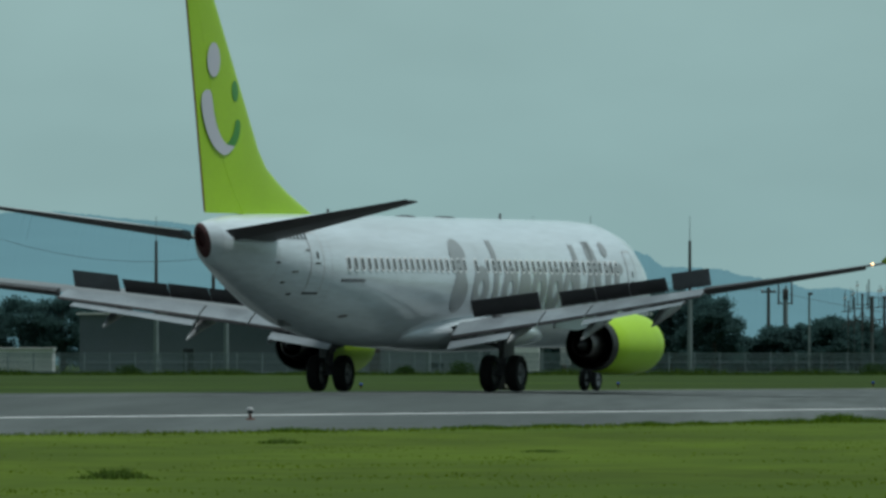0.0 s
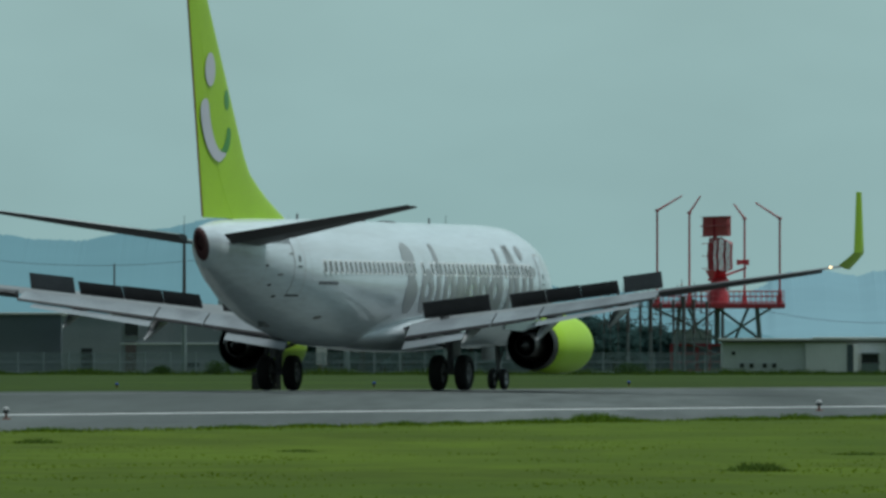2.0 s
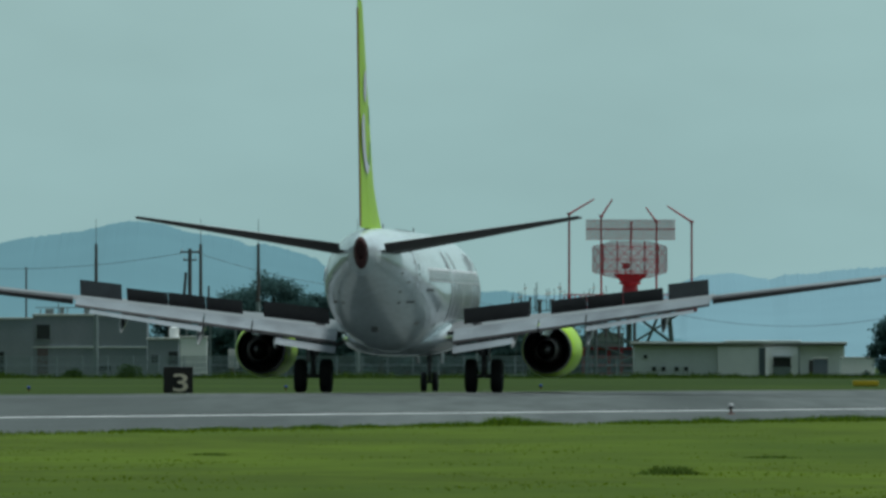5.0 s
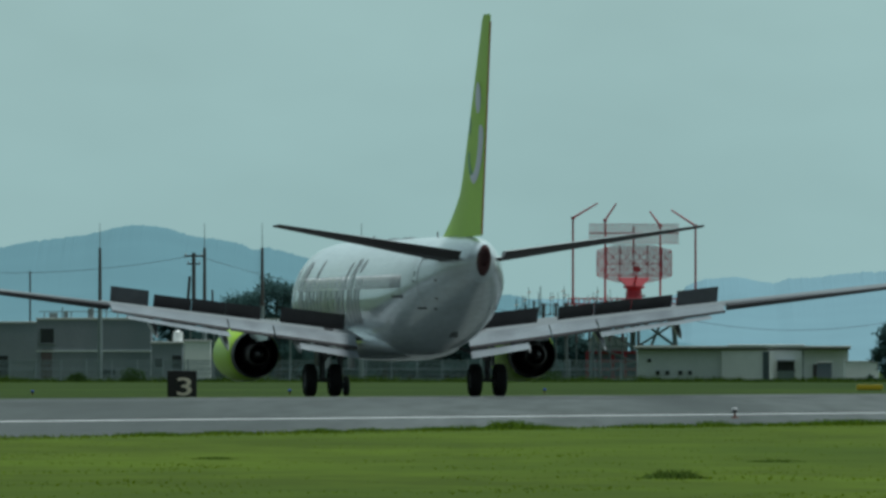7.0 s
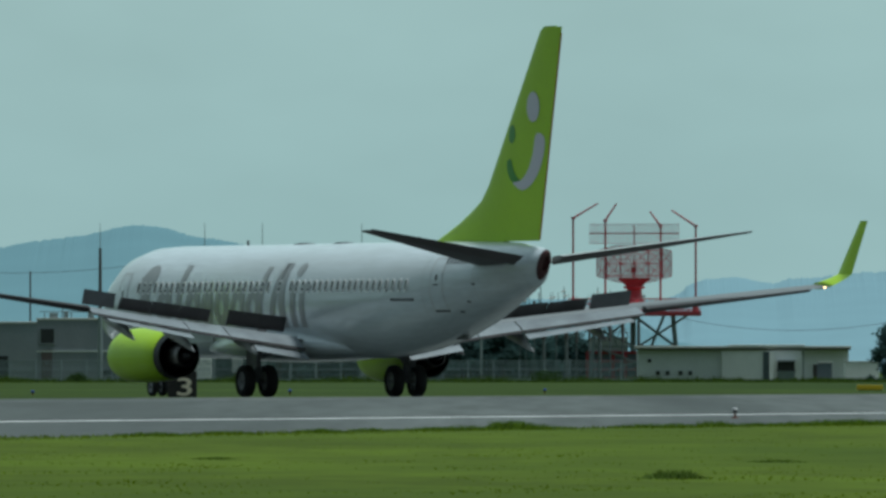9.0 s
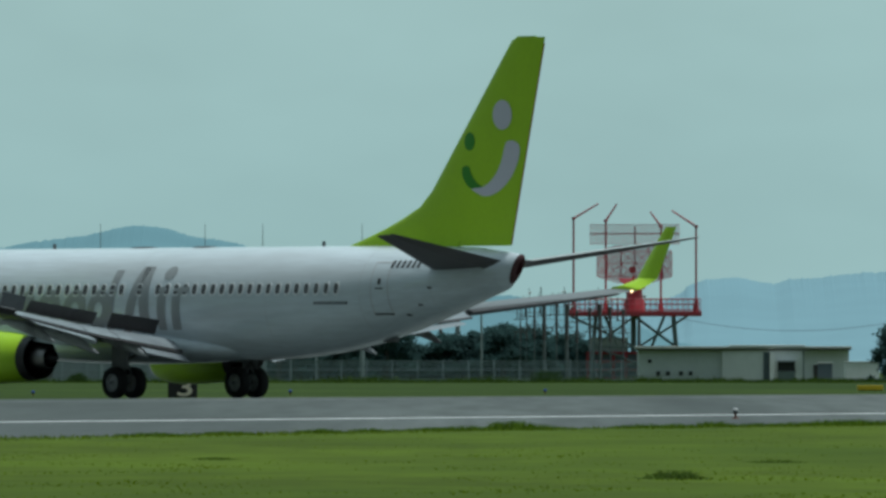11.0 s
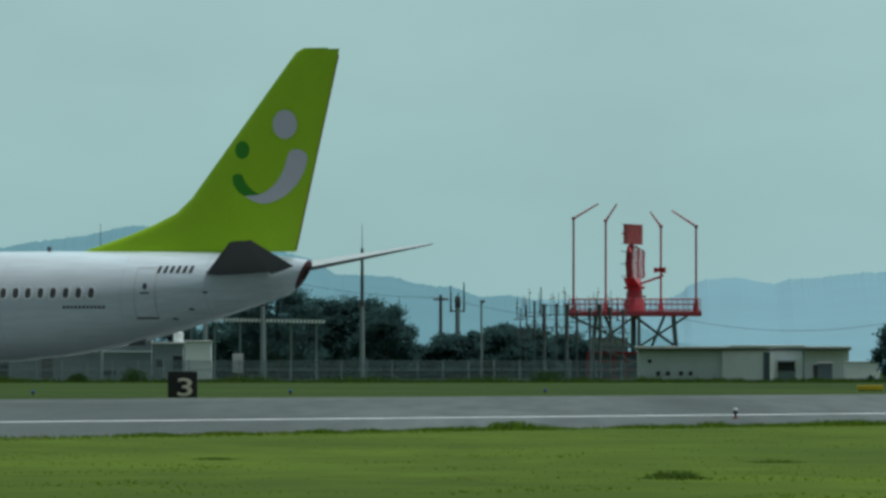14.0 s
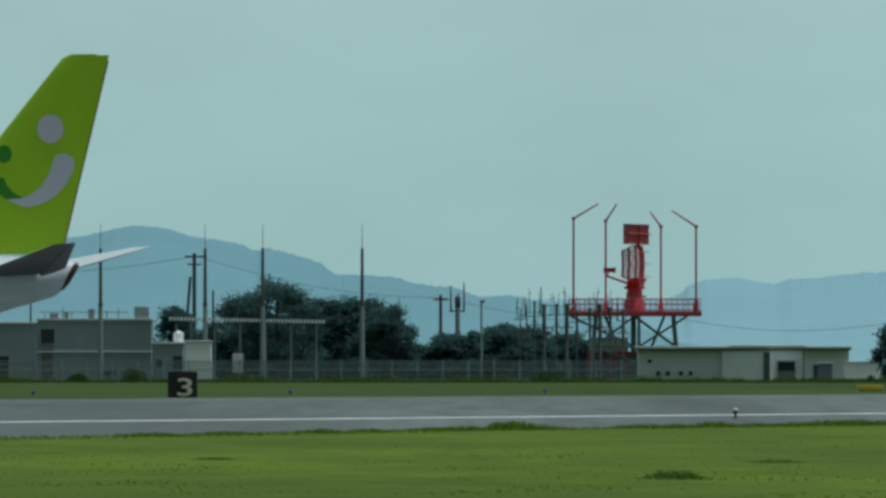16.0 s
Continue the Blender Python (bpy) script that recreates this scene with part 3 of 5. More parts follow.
        part("flap_track_fairing", loft(rings), M["track_grey"], airliner, "pale canoe-shaped flap track fairing")
    # stabiliser and elevator
    sz = lambda x: 4.58 + (x - 0.7) * 0.167
    sle = lambda x: -14.35 - (x - 0.7) * 0.690
    ste = lambda x: -17.98 - (x - 0.7) * 0.259
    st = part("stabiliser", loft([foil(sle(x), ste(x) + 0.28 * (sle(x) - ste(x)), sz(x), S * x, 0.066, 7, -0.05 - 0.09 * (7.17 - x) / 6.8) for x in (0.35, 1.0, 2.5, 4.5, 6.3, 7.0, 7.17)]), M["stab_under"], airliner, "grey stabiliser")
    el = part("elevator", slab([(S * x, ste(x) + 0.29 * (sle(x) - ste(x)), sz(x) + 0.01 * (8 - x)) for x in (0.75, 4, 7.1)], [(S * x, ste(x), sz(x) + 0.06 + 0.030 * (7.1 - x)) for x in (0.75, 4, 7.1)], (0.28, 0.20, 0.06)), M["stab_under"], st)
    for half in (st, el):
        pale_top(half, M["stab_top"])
    # engine
    eng = part("engine_cowl", spun([(2.75, 0.83), (2.80, 0.86), (3.6, 0.94), (4.8, 1.0), (5.9, 1.0), (6.5, 0.95), (6.80, 0.87)], squash=0.93), M["lime"], airliner, "lime green engine cowl")
    eng.location = (S * 4.83, 0, 1.44)
    part("inlet_lip", spun([(6.80, 0.87), (6.92, 0.82), (6.92, 0.77), (6.75, 0.74), (5.6, 0.76), (5.5, 0.0)], squash=0.93), M["lip"], eng, "bare metal inlet lip")
    part("fan_nozzle", spun([(2.80, 0.835), (2.35, 0.79), (2.35, 0.755), (3.3, 0.78), (4.2, 0.78), (4.25, 0.30)], squash=0.97), M["engine_black"], eng, "sooty black fan nozzle")
    part("core_cowl", spun([(4.2, 0.54), (3.0, 0.52), (2.3, 0.45), (1.75, 0.36), (1.73, 0.33), (2.3, 0.33)], sides=24), M["steel"], eng, "heat-stained core cowl")
    part("exhaust_plug", spun([(2.4, 0.26), (1.9, 0.22), (1.5, 0.12), (1.25, 0.01)], sides=18), M["engine_black"], eng)
    part("strake", box(-S * 0.70 - 0.02, 4.6, 0.62, -S * 0.70 + 0.02, 5.6, 0.92, 0.01), M["lime"], eng)
    part("pylon", loft([[(S * 4.83 + w * c, y, z + h * s) for c, s in ((1, -1), (1, 1), (-1, 1), (-1, -1))] for y, z, w, h in
                        ((5.6, 2.30, 0.04, 0.08), (4.2, 2.42, 0.16, 0.22), (2.6, 2.36, 0.20, 0.30), (0.8, 2.15, 0.16, 0.26), (-0.8, 2.05, 0.04, 0.10))]), M["white"], airliner)

# landing gear; the wheels turn
WHEELS = []


def wheel(x, y, radius, wide, parent):
    w = new("wheel")
    w.parent, w.location = parent, (x, y, radius)
    h = wide / 2
    part("tyre", spun([(-h * 0.72, radius * 0.56), (-h * 0.98, radius * 0.66), (-h, radius * 0.82), (-h * 0.80, radius * 0.95), (-h * 0.45, radius), (h * 0.45, radius), (h * 0.80, radius * 0.95),
                       (h, radius * 0.82), (h * 0.98, radius * 0.66), (h * 0.72, radius * 0.56)], axis="X", sides=36), M["tyre"], w)
    bm = spun([(-h * 0.75, radius * 0.57), (-h * 0.80, radius * 0.50), (-h * 0.45, radius * 0.40), (-h * 0.50, radius * 0.15), (-h * 0.85, radius * 0.13), (-h * 0.85, 0.005)], axis="X", sides=24)
    for pp in ([(h * 0.75, radius * 0.57), (h * 0.80, radius * 0.50), (h * 0.45, radius * 0.40), (h * 0.50, radius * 0.15), (h * 0.85, radius * 0.13), (h * 0.85, 0.005)],):
        loft([[(p, r * math.cos(2 * math.pi * i / 24), r * math.sin(2 * math.pi * i / 24)) for i in range(24)] for p, r in pp], caps=False, bm=bm)
    for i in range(8):
        a = 2 * math.pi * i / 8
        tube((-h * 0.62, radius * 0.47 * math.cos(a), radius * 0.47 * math.sin(a)), (h * 0.62, radius * 0.47 * math.cos(a), radius * 0.47 * math.sin(a)), 0.02, sides=5, bm=bm)
    part("rim", bm, M["hub"], w, "grey hub with bolts")
    WHEELS.append((w, radius, Vector((x, y, radius))))


for side in (1, -1):
    x = side * 2.86
    leg = part("main_gear_leg", tube((x, 0, 0.50), (x, 0.02, 1.30), 0.085, 0.095, 14), M["strut"], airliner)
    part("cylinder", tube((x, 0.02, 1.25), (x - side * 0.25, 0.1, 2.4), 0.15, 0.17, 14), M["strut"], leg)
    part("axle", tube((x - 0.62, 0, 0.565), (x + 0.62, 0, 0.565), 0.07, sides=12), M["strut"], leg)
    part("side_brace", tube((x - side * 0.08, 0.05, 1.35), (x - side * 1.15, 0.15, 1.75), 0.06, sides=8), M["strut"], leg)
    part("torque_link", loft([[(x - 0.08, -0.12, 0.62), (x + 0.08, -0.12, 0.62), (x + 0.08, -0.16, 0.62), (x - 0.08, -0.16, 0.62)],
                              [(x - 0.04, -0.36, 0.92), (x + 0.04, -0.36, 0.92), (x + 0.04, -0.40, 0.92), (x - 0.04, -0.40, 0.92)],
                              [(x - 0.08, -0.12, 1.25), (x + 0.08, -0.12, 1.25), (x + 0.08, -0.16, 1.25), (x - 0.08, -0.16, 1.25)]]), M["strut"], leg)
    part("gear_door", box(x + side * 0.16, -0.42, 1.05, x + side * 0.20, 0.45, 1.95, 0.012), M["gear_door"], leg, "dull grey leg door")
    for dx in (-0.43, 0.43):
        wheel(x + dx, 0, 0.565, 0.41, airliner)
leg = part("nose_gear_leg", tube((0, 15.64, 0.30), (0, 15.55, 1.6), 0.06, 0.10, 12), M["strut"], airliner)
part("axle", tube((-0.32, 15.64, 0.345), (0.32, 15.64, 0.345), 0.05, sides=10), M["strut"], leg)
part("drag_brace", tube((0, 15.7, 0.85), (0, 16.5, 1.6), 0.045, sides=8), M["strut"], leg)
for s in (1, -1):
    part("gear_door", box(s * 0.42 - 0.015, 15.1, 0.98, s * 0.42 + 0.015, 16.7, 1.52, 0.01), M["gear_door"], leg, "dull grey nose gear door")
    wheel(s * 0.20, 15.64, 0.345, 0.20, airliner)


# ---------------------------------------------------------------- beyond the runway
FAR_Z = -0.12
M["concrete"] = mat("weathered_grey_concrete", (0.245, 0.272, 0.312), 0.85, spread=0.10, scale=0.5, fine=5, dark=(0.19, 0.235, 0.26), dark_at=0.58, stretch=(1, 1, 0.35))
M["dull_wall"] = mat("dull_grey_render", (0.155, 0.188, 0.220), 0.85, spread=0.10, scale=0.4, fine=4, dark=(0.13, 0.165, 0.185), dark_at=0.58)
M["cream_wall"] = mat("pale_cream_render", (0.88, 0.90, 0.89), 0.8, spread=0.06, scale=0.6, fine=5, dark=(0.74, 0.76, 0.75), dark_at=0.60, stretch=(1, 1, 0.3))
M["door_brown"] = mat("dull_brown_door", (0.11, 0.085, 0.09), 0.7, spread=0.2)
M["store_end"] = mat("pale_grey_block_wall", (0.27, 0.31, 0.34), 0.85, spread=0.12, scale=0.5, fine=5, dark=(0.22, 0.26, 0.28), dark_at=0.58)
M["grey_wall"] = mat("grey_cladding", (0.60, 0.65, 0.65), 0.8, spread=0.08, scale=0.6, fine=5)
M["roofing"] = mat("pale_sheet_roofing", (0.55, 0.57, 0.55), 0.6, spread=0.12, scale=0.8, fine=6)
M["opening"] = mat("dark_glazing", (0.03, 0.035, 0.04), 0.2, spread=0.2)
M["fence_wire"] = mat("dull_fence_wire", (0.27, 0.335, 0.36), 0.7, spread=0.15)
M["galvanised"] = mat("galvanised_steel", (0.235, 0.285, 0.295), 0.6, metal=0.1, spread=0.15, scale=2)
M["dark_steel"] = mat("weathered_dark_pole", (0.085, 0.075, 0.075), 0.6, spread=0.2, scale=2)
M["red_steel"] = mat("red_signal_paint", (0.42, 0.042, 0.058), 0.5, spread=0.15, scale=1.5)
M["array_red"] = mat("bright_red_array_paint", (0.62, 0.15, 0.16), 0.5, spread=0.15)
M["pink_mesh"] = mat("faded_red_and_white_mesh", (0.46, 0.105, 0.125), 0.6, spread=0.2, scale=1.5)
# distance haze is put into the leaf colour as a paler teal
M["foliage"] = mat("hazy_pine_foliage", (0.074, 0.142, 0.138), 0.85, spread=0.2, scale=0.4, island=0.25)
M["bark"] = mat("grey_brown_bark", (0.08, 0.07, 0.06), 0.9, spread=0.3)
M["weeds"] = mat("rank_dark_weeds", (0.085, 0.135, 0.026), 0.9, spread=0.3, island=0.5)
M["rank"] = mat("rank_far_grass", (0.058, 0.098, 0.018), 0.9, spread=0.3, scale=0.2, island=0.35)
M["bush"] = mat("dark_bush_leaves", (0.040, 0.078, 0.022), 0.9, spread=0.3, island=0.4)
M["verge"] = mat("long_verge_grass", (0.092, 0.155, 0.016), 0.9, spread=0.3, island=0.3)
M["blades"] = mat("grass_blades", (0.106, 0.157, 0.010), 0.9, spread=0.22, scale=0.35, fine=0.6, island=0.10)
M["board_black"] = mat("matt_black_board", (0.012, 0.011, 0.012), 0.7, spread=0.2)
M["board_cream"] = mat("cream_reflective_figure", (0.70, 0.62, 0.50), 0.6, spread=0.08)
M["yellow"] = mat("yellow_sign_face", (0.62, 0.42, 0.02), 0.5, spread=0.1)
M["blue_glass"] = mat("blue_lamp_glass", (0.03, 0.06, 0.45), 0.2, spread=0.1)
M["lamp_grey"] = mat("pale_lamp_housing", (0.60, 0.60, 0.60), 0.4, spread=0.1)
M["rusty"] = mat("rust_red_base", (0.16, 0.05, 0.035), 0.7, spread=0.2)
for key in ("verge", "grass", "meadow", "asphalt", "blades", "foliage", "weeds", "rank", "bush", "line"):
    M[key].node_tree.nodes["Principled BSDF"].inputs["Specular IOR Level"].default_value = 0.06


def leafy(m):
    """Thin blades let half of their light through."""
    n, l = m.node_tree.nodes, m.node_tree.links
    b, out = n["Principled BSDF"], n["Material Output"]
    through_light, both = n.new("ShaderNodeBsdfTranslucent"), n.new("ShaderNodeMixShader")
    l.new(b.inputs["Base Color"].links[0].from_socket, through_light.inputs["Color"])
    both.inputs[0].default_value = 0.5
    l.new(b.outputs[0], both.inputs[1])
    l.new(through_light.outputs[0], both.inputs[2])
    l.new(both.outputs[0], out.inputs["Surface"])


for key in ("blades", "verge", "weeds", "foliage", "rank", "bush"):
    leafy(M[key])


# distance haze is put into the base colour and made to glow
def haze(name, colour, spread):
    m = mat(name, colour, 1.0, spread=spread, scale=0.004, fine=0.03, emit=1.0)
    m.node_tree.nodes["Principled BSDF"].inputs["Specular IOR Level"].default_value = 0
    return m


# the hills: long ridges with foot slopes, far off, haze painted into their colour
def ridge(name, crest, d, material, label):
    bm = bmesh.new()
    rows = []
    n = 1300
    for i in range(n + 1):
        x = crest[0][0] + (crest[-1][0] - crest[0][0]) * i / n
        for a, b in zip(crest, crest[1:]):
            if a[0] <= x <= b[0]:
                k = (x - a[0]) / (b[0] - a[0])
                k = k * k * (3 - 2 * k) * 0.5 + k * 0.5
                z = a[1] + (b[1] - a[1]) * k
                break
        fine = 0.35 * noise.noise(Vector((x * 0.20, d, 0))) + 0.32 * noise.noise(Vector((x * 0.8, d, 3))) + 0.30 * noise.noise(Vector((x * 2.1, d, 7))) + 0.30 * noise.noise(Vector((x * 5.5, d, 9)))
        rows.append([bm.verts.new((x * (1 + f * 0.05), d - 320 * (1 - f), -1 + (z + 1) * g + (fine if f == 1 else 0))) for f, g in ((0, 0), (0.35, 0.42), (0.7, 0.8), (1, 1), (1.25, 0.8), (2.0, 0))])
    for r, s in zip(rows, rows[1:]):
        for i in range(5):
            bm.faces.new((r[i], r[i + 1], s[i + 1], s[i]))
    tagged(part(name, bm, material), label, "", "", "structure")


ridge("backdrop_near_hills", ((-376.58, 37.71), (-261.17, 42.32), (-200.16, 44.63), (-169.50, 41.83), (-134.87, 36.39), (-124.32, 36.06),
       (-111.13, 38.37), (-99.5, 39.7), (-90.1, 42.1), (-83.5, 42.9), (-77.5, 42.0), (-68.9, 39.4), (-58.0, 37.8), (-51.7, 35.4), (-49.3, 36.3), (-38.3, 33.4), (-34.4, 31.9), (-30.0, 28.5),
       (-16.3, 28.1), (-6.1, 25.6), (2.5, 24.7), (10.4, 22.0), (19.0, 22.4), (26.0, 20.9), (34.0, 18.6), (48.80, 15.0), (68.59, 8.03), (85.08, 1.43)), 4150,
      haze("wooded_hills_painted_haze_blue", (0.069, 0.138, 0.160), 0.05), "wooded hills with blue haze painted into their glowing colour")
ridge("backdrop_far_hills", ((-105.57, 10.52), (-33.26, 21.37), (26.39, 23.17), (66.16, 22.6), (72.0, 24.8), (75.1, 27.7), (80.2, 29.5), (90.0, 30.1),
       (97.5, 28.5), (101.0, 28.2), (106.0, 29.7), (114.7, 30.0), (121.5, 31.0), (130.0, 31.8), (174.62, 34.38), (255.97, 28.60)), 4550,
      haze("far_hills_painted_haze_pale", (0.096, 0.172, 0.200), 0.06), "far hills with pale blue haze painted into their glowing colour")


# houses and sheds by the airfield fence
def building(name, label, x0, x1, d, depth, high, wall, roof_over=0.25, roof_thick=0.18, openings=(), roof=None, low=0.35):
    """openings: (x from the west corner, sill, width, height, kind)."""
    b = thing(name, label, "building", at=Matrix.Translation((x0, d, FAR_Z - low)))
    w = x1 - x0
    high += low
    part("wall", box(0, 0, 0, w, depth, high, 0.02), wall, b, smooth=False)
    part("roof", box(-roof_over, -roof_over, high, w + roof_over, depth + roof_over, high + roof_thick, 0.03), roof or M["roofing"], b, "flat pale roof with an overhang", smooth=False)
    part("plinth", box(-0.03, -0.03, 0, w + 0.03, depth + 0.03, low + 0.25), M["concrete"], b, smooth=False)
    for ox, sill, ow, oh, kind in openings:
        o = part(kind, box(ox, -0.04, sill + low, ox + ow, 0.05, sill + oh + low, 0.01), M["opening"], b, smooth=False)
        for a in ((ox - 0.06, ox), (ox + ow, ox + ow + 0.06)):
            part("frame", box(a[0], -0.07, sill + low, a[1], 0.04, sill + oh + low), M["galvanised"], o, smooth=False)
        part("sill", box(ox - 0.08, -0.10, sill + low - 0.06, ox + ow + 0.08, 0.04, sill + low), M["concrete"], o, smooth=False)
    return b


hall = building("grey_hall", "long dull grey concrete hall behind the fence", -57.38, -38.6, 1180, 9, 4.9, M["dull_wall"], openings=((8.6, 0.0, 0.9, 2.1, "door"),))
building("pale_store", "pale grey block store beside the hall", -38.3, -33.4, 1172, 7, 4.75, M["store_end"], 0.08, openings=((1.6, 0.0, 0.9, 2.1, "door"),))
store = building("grey_store", "grey concrete store with pipes on its flat roof", -33.09, -23.78, 1160, 8, 5.0, M["concrete"], 0.05, openings=((0.3, 3.1, 1.1, 1.2, "window"), (5.2, 0.5, 1.2, 0.5, "vent")))
for i in range(7):
    x = 0.6 + 1.25 * i + 0.3 * math.sin(i * 2.3)
    part("roof_pipe", tube((x, 0.8, 5.4), (x, 0.8, 5.9 + 0.5 * abs(math.sin(i * 1.7))), 0.05, sides=6), M["galvanised"], store)
part("roof_tank", box(7.9, 0.5, 5.53, 9.1, 1.7, 6.5, 0.08), M["galvanised"], store, "grey roof tank")
part("door", box(0.35, -0.05, 0.45, 1.25, 0.03, 2.95, 0.02), M["door_brown"], store, "dull brown steel door", smooth=False)
part("wall_band", box(-0.02, -0.06, 2.75, 9.33, 0.0, 2.87), M["grey_wall"], store, smooth=False)
for x, w, h in ((4.15, 0.5, 0.8), (2.2, 0.35, 0.6), (1.0, 0.7, 0.45)):
    part("roof_vent", box(x, 0.4, 5.4, x + w, 1.0, 5.5 + h, 0.05), M["galvanised"], store, smooth=False)
part("roof_rail", box(0.2, 0.3, 6.0, 7.4, 0.36, 6.06), M["galvanised"], store)
building("low_annexe", "low grey annexe with a dark doorway", -23.53, -21.02, 1150, 5, 3.05, M["store_end"], 0.1, openings=((1.7, 0.0, 0.75, 2.1, "door"), (0.3, 1.2, 0.6, 0.6, "window")))
building("white_kiosk", "small white cabin beside the annexe", -20.70, -18.57, 1140, 3, 3.15, M["cream_wall"], 0.06)
tank = thing("water_tank", "white round tank on a low roof", "tank", at=Matrix.Translation((-21.44, 1153, FAR_Z)))
part("drum", tube((0, 0, 3.2), (0, 0, 4.0), 0.42, 0.40, 16), M["cream_wall"], tank)
part("lid", tube((0, 0, 4.0), (0, 0, 4.15), 0.30, 0.05, 16), M["cream_wall"], tank)
part("stand", box(-0.35, -0.35, 0, 0.35, 0.35, 3.2), M["galvanised"], tank, smooth=False)
building("white_wall_shed", "low pale shed beside dark trees", -66.19, -59.13, 1170, 5, 2.0, M["cream_wall"], 0.08)
block = thing("equipment_cabinet", "pale cabinet on a red base by the fence", "cabinet", at=Matrix.Translation((-16.27, 1128, FAR_Z)))
part("body", box(-0.42, -0.3, 0.75, 0.42, 0.3, 2.25, 0.03), M["lamp_grey"], block, smooth=False)
part("base", box(-0.25, -0.25, 0, 0.25, 0.25, 0.75, 0.02), M["rusty"], block, smooth=False)

# the long bungalow near the radar
bung = thing("station_building", "long low cream station building with a flat roof", "building", at=Matrix.Translation((16.36, 1190, FAR_Z - 0.35)))
bw = 33.99 - 16.36
part("wall", box(0, 0.35, 0, 23.36 - 16.36, 9, 3.05, 0.02), M["grey_wall"], bung, "grey clad wing", smooth=False)
part("wall", box(23.36 - 16.36, 0, 0, 30.07 - 16.36, 9, 3.05, 0.02), M["cream_wall"], bung, smooth=False)
part("wall", box(30.07 - 16.36 + 0.01, 0.8, 0, bw, 9, 3.05, 0.02), M["cream_wall"], bung, smooth=False)
part("roof", box(-0.25, -0.28, 3.10, bw + 0.2, 9.3, 3.30, 0.04), M["roofing"], bung, "flat pale roof slab", smooth=False)
part("roof_edge", box(23.92 - 16.36, -0.32, 3.27, 30.31 - 16.36, -0.1, 3.40, 0.03), M["cream_wall"], bung, smooth=False)
# dark strip put in as the shadow line under the roof
part("eaves_shadow_strip", box(-0.2, -0.18, 2.95, bw + 0.15, 0.40, 3.09), M["dark_steel"], bung, smooth=False)
for x in (1.5, 2.3, 3.4, 4.2):
    p = part("vent", box(x, 0.25, 0.85, x + 0.32, 0.40, 1.15, 0.02), M["opening"], bung, smooth=False)
    part("hood", box(x - 0.04, 0.12, 1.15, x + 0.36, 0.36, 1.22, 0.01), M["galvanised"], p, smooth=False)
part("lamp", box(0.8, 0.20, 1.9, 1.1, 0.37, 2.2, 0.04), M["opening"], bung, smooth=False)
part("buttress", box(27.33 - 16.36, -0.75, 0, 27.66 - 16.36, 0.02, 2.75, 0.03), M["cream_wall"], bung, "white end wall of the porch", smooth=False)
# flat dark panel in place of a recess, its shade put into colour
part("porch_side", box(26.80 - 16.36, -0.06, 0.1, 27.32 - 16.36, -0.002, 2.8), M["dull_wall"], bung, "dark panel put in for the shaded recess beside the porch", smooth=False)
part("porch_roof", box(27.99 - 16.36, -1.2, 1.98, 29.50 - 16.36, 0.02, 2.12, 0.04), M["galvanised"], bung, smooth=False)
part("porch_recess", box(28.0 - 16.36, -0.05, 0.35, 29.45 - 16.36, 0.02, 1.98), M["opening"], bung, smooth=False)
part("garage_door", box(31.01 - 16.36, 0.70, 0.35, 32.43 - 16.36, 0.81, 1.75, 0.01), M["dark_steel"], bung, "dark grey roller door", smooth=False)
part("drain_pipe", tube((30.16 - 16.36, -0.03, 0), (30.16 - 16.36, -0.03, 3.0), 0.05, sides=6), M["galvanised"], bung)
building("white_hut", "small white flat-roofed hut", 33.28, 36.04, 1175, 4, 1.55, M["cream_wall"], 0.05, 0.12, low=0.5)
hut = building("dark_shed", "small dark shed next to the station building", 31.18, 32.36, 1182, 2, 1.5, M["dull_wall"], 0.05, 0.1)
bin_ = thing("container", "grey waste container by the station wall", "container", at=Matrix.Translation((28.50, 1180, FAR_Z - 0.35)))
part("body", loft([[(-0.55, -0.4, 0.1), (0.55, -0.4, 0.1), (0.55, 0.4, 0.1), (-0.55, 0.4, 0.1)], [(-0.75, -0.5, 1.2), (0.75, -0.5, 1.2), (0.75, 0.5, 1.2), (-0.75, 0.5, 1.2)]]), M["galvanised"], bin_, smooth=False)
part("lid", box(-0.8, -0.55, 1.2, 0.8, 0.55, 1.28, 0.02), M["opening"], bin_, smooth=False)

# open shelter with a sheet roof
shelter = thing("open_shelter", "open shelter with thin corrugated roof on steel posts", "shelter", at=Matrix.Translation((-22.40, 1165, FAR_Z)))
sw = -9.58 - -22.40
bm = bmesh.new()
loft([[(sw * i / 110, y, 5.13 - 0.25 * i / 110 + 0.06 * (i % 2)) for y in (0, 3.5)] for i in range(111)], closed=False, bm=bm)
loft([[(sw * i / 110, y, 5.00 - 0.25 * i / 110) for y in (0.02, 3.48)] for i in (0, 55, 110)], closed=False, bm=bm)
part("roof", bm, M["roofing"], shelter, smooth=False)
for i in range(42):
    x = sw * i / 42
    part("roof_sheet", box(x, -0.14, 5.03 - 0.25 * i / 42, x + sw / 42 * 0.62, -0.02, 5.30 - 0.25 * i / 42), M["cream_wall"], shelter, "pale sheet end", smooth=False)
for u in (312, 338, 380, 425, 470, 515, 560):
    x = (u - 300) * 1165 / LENS
    part("post", box(x - 0.09, 0.2, 0, x + 0.09, 0.4, 4.8), M["galvanised"], shelter, smooth=False)


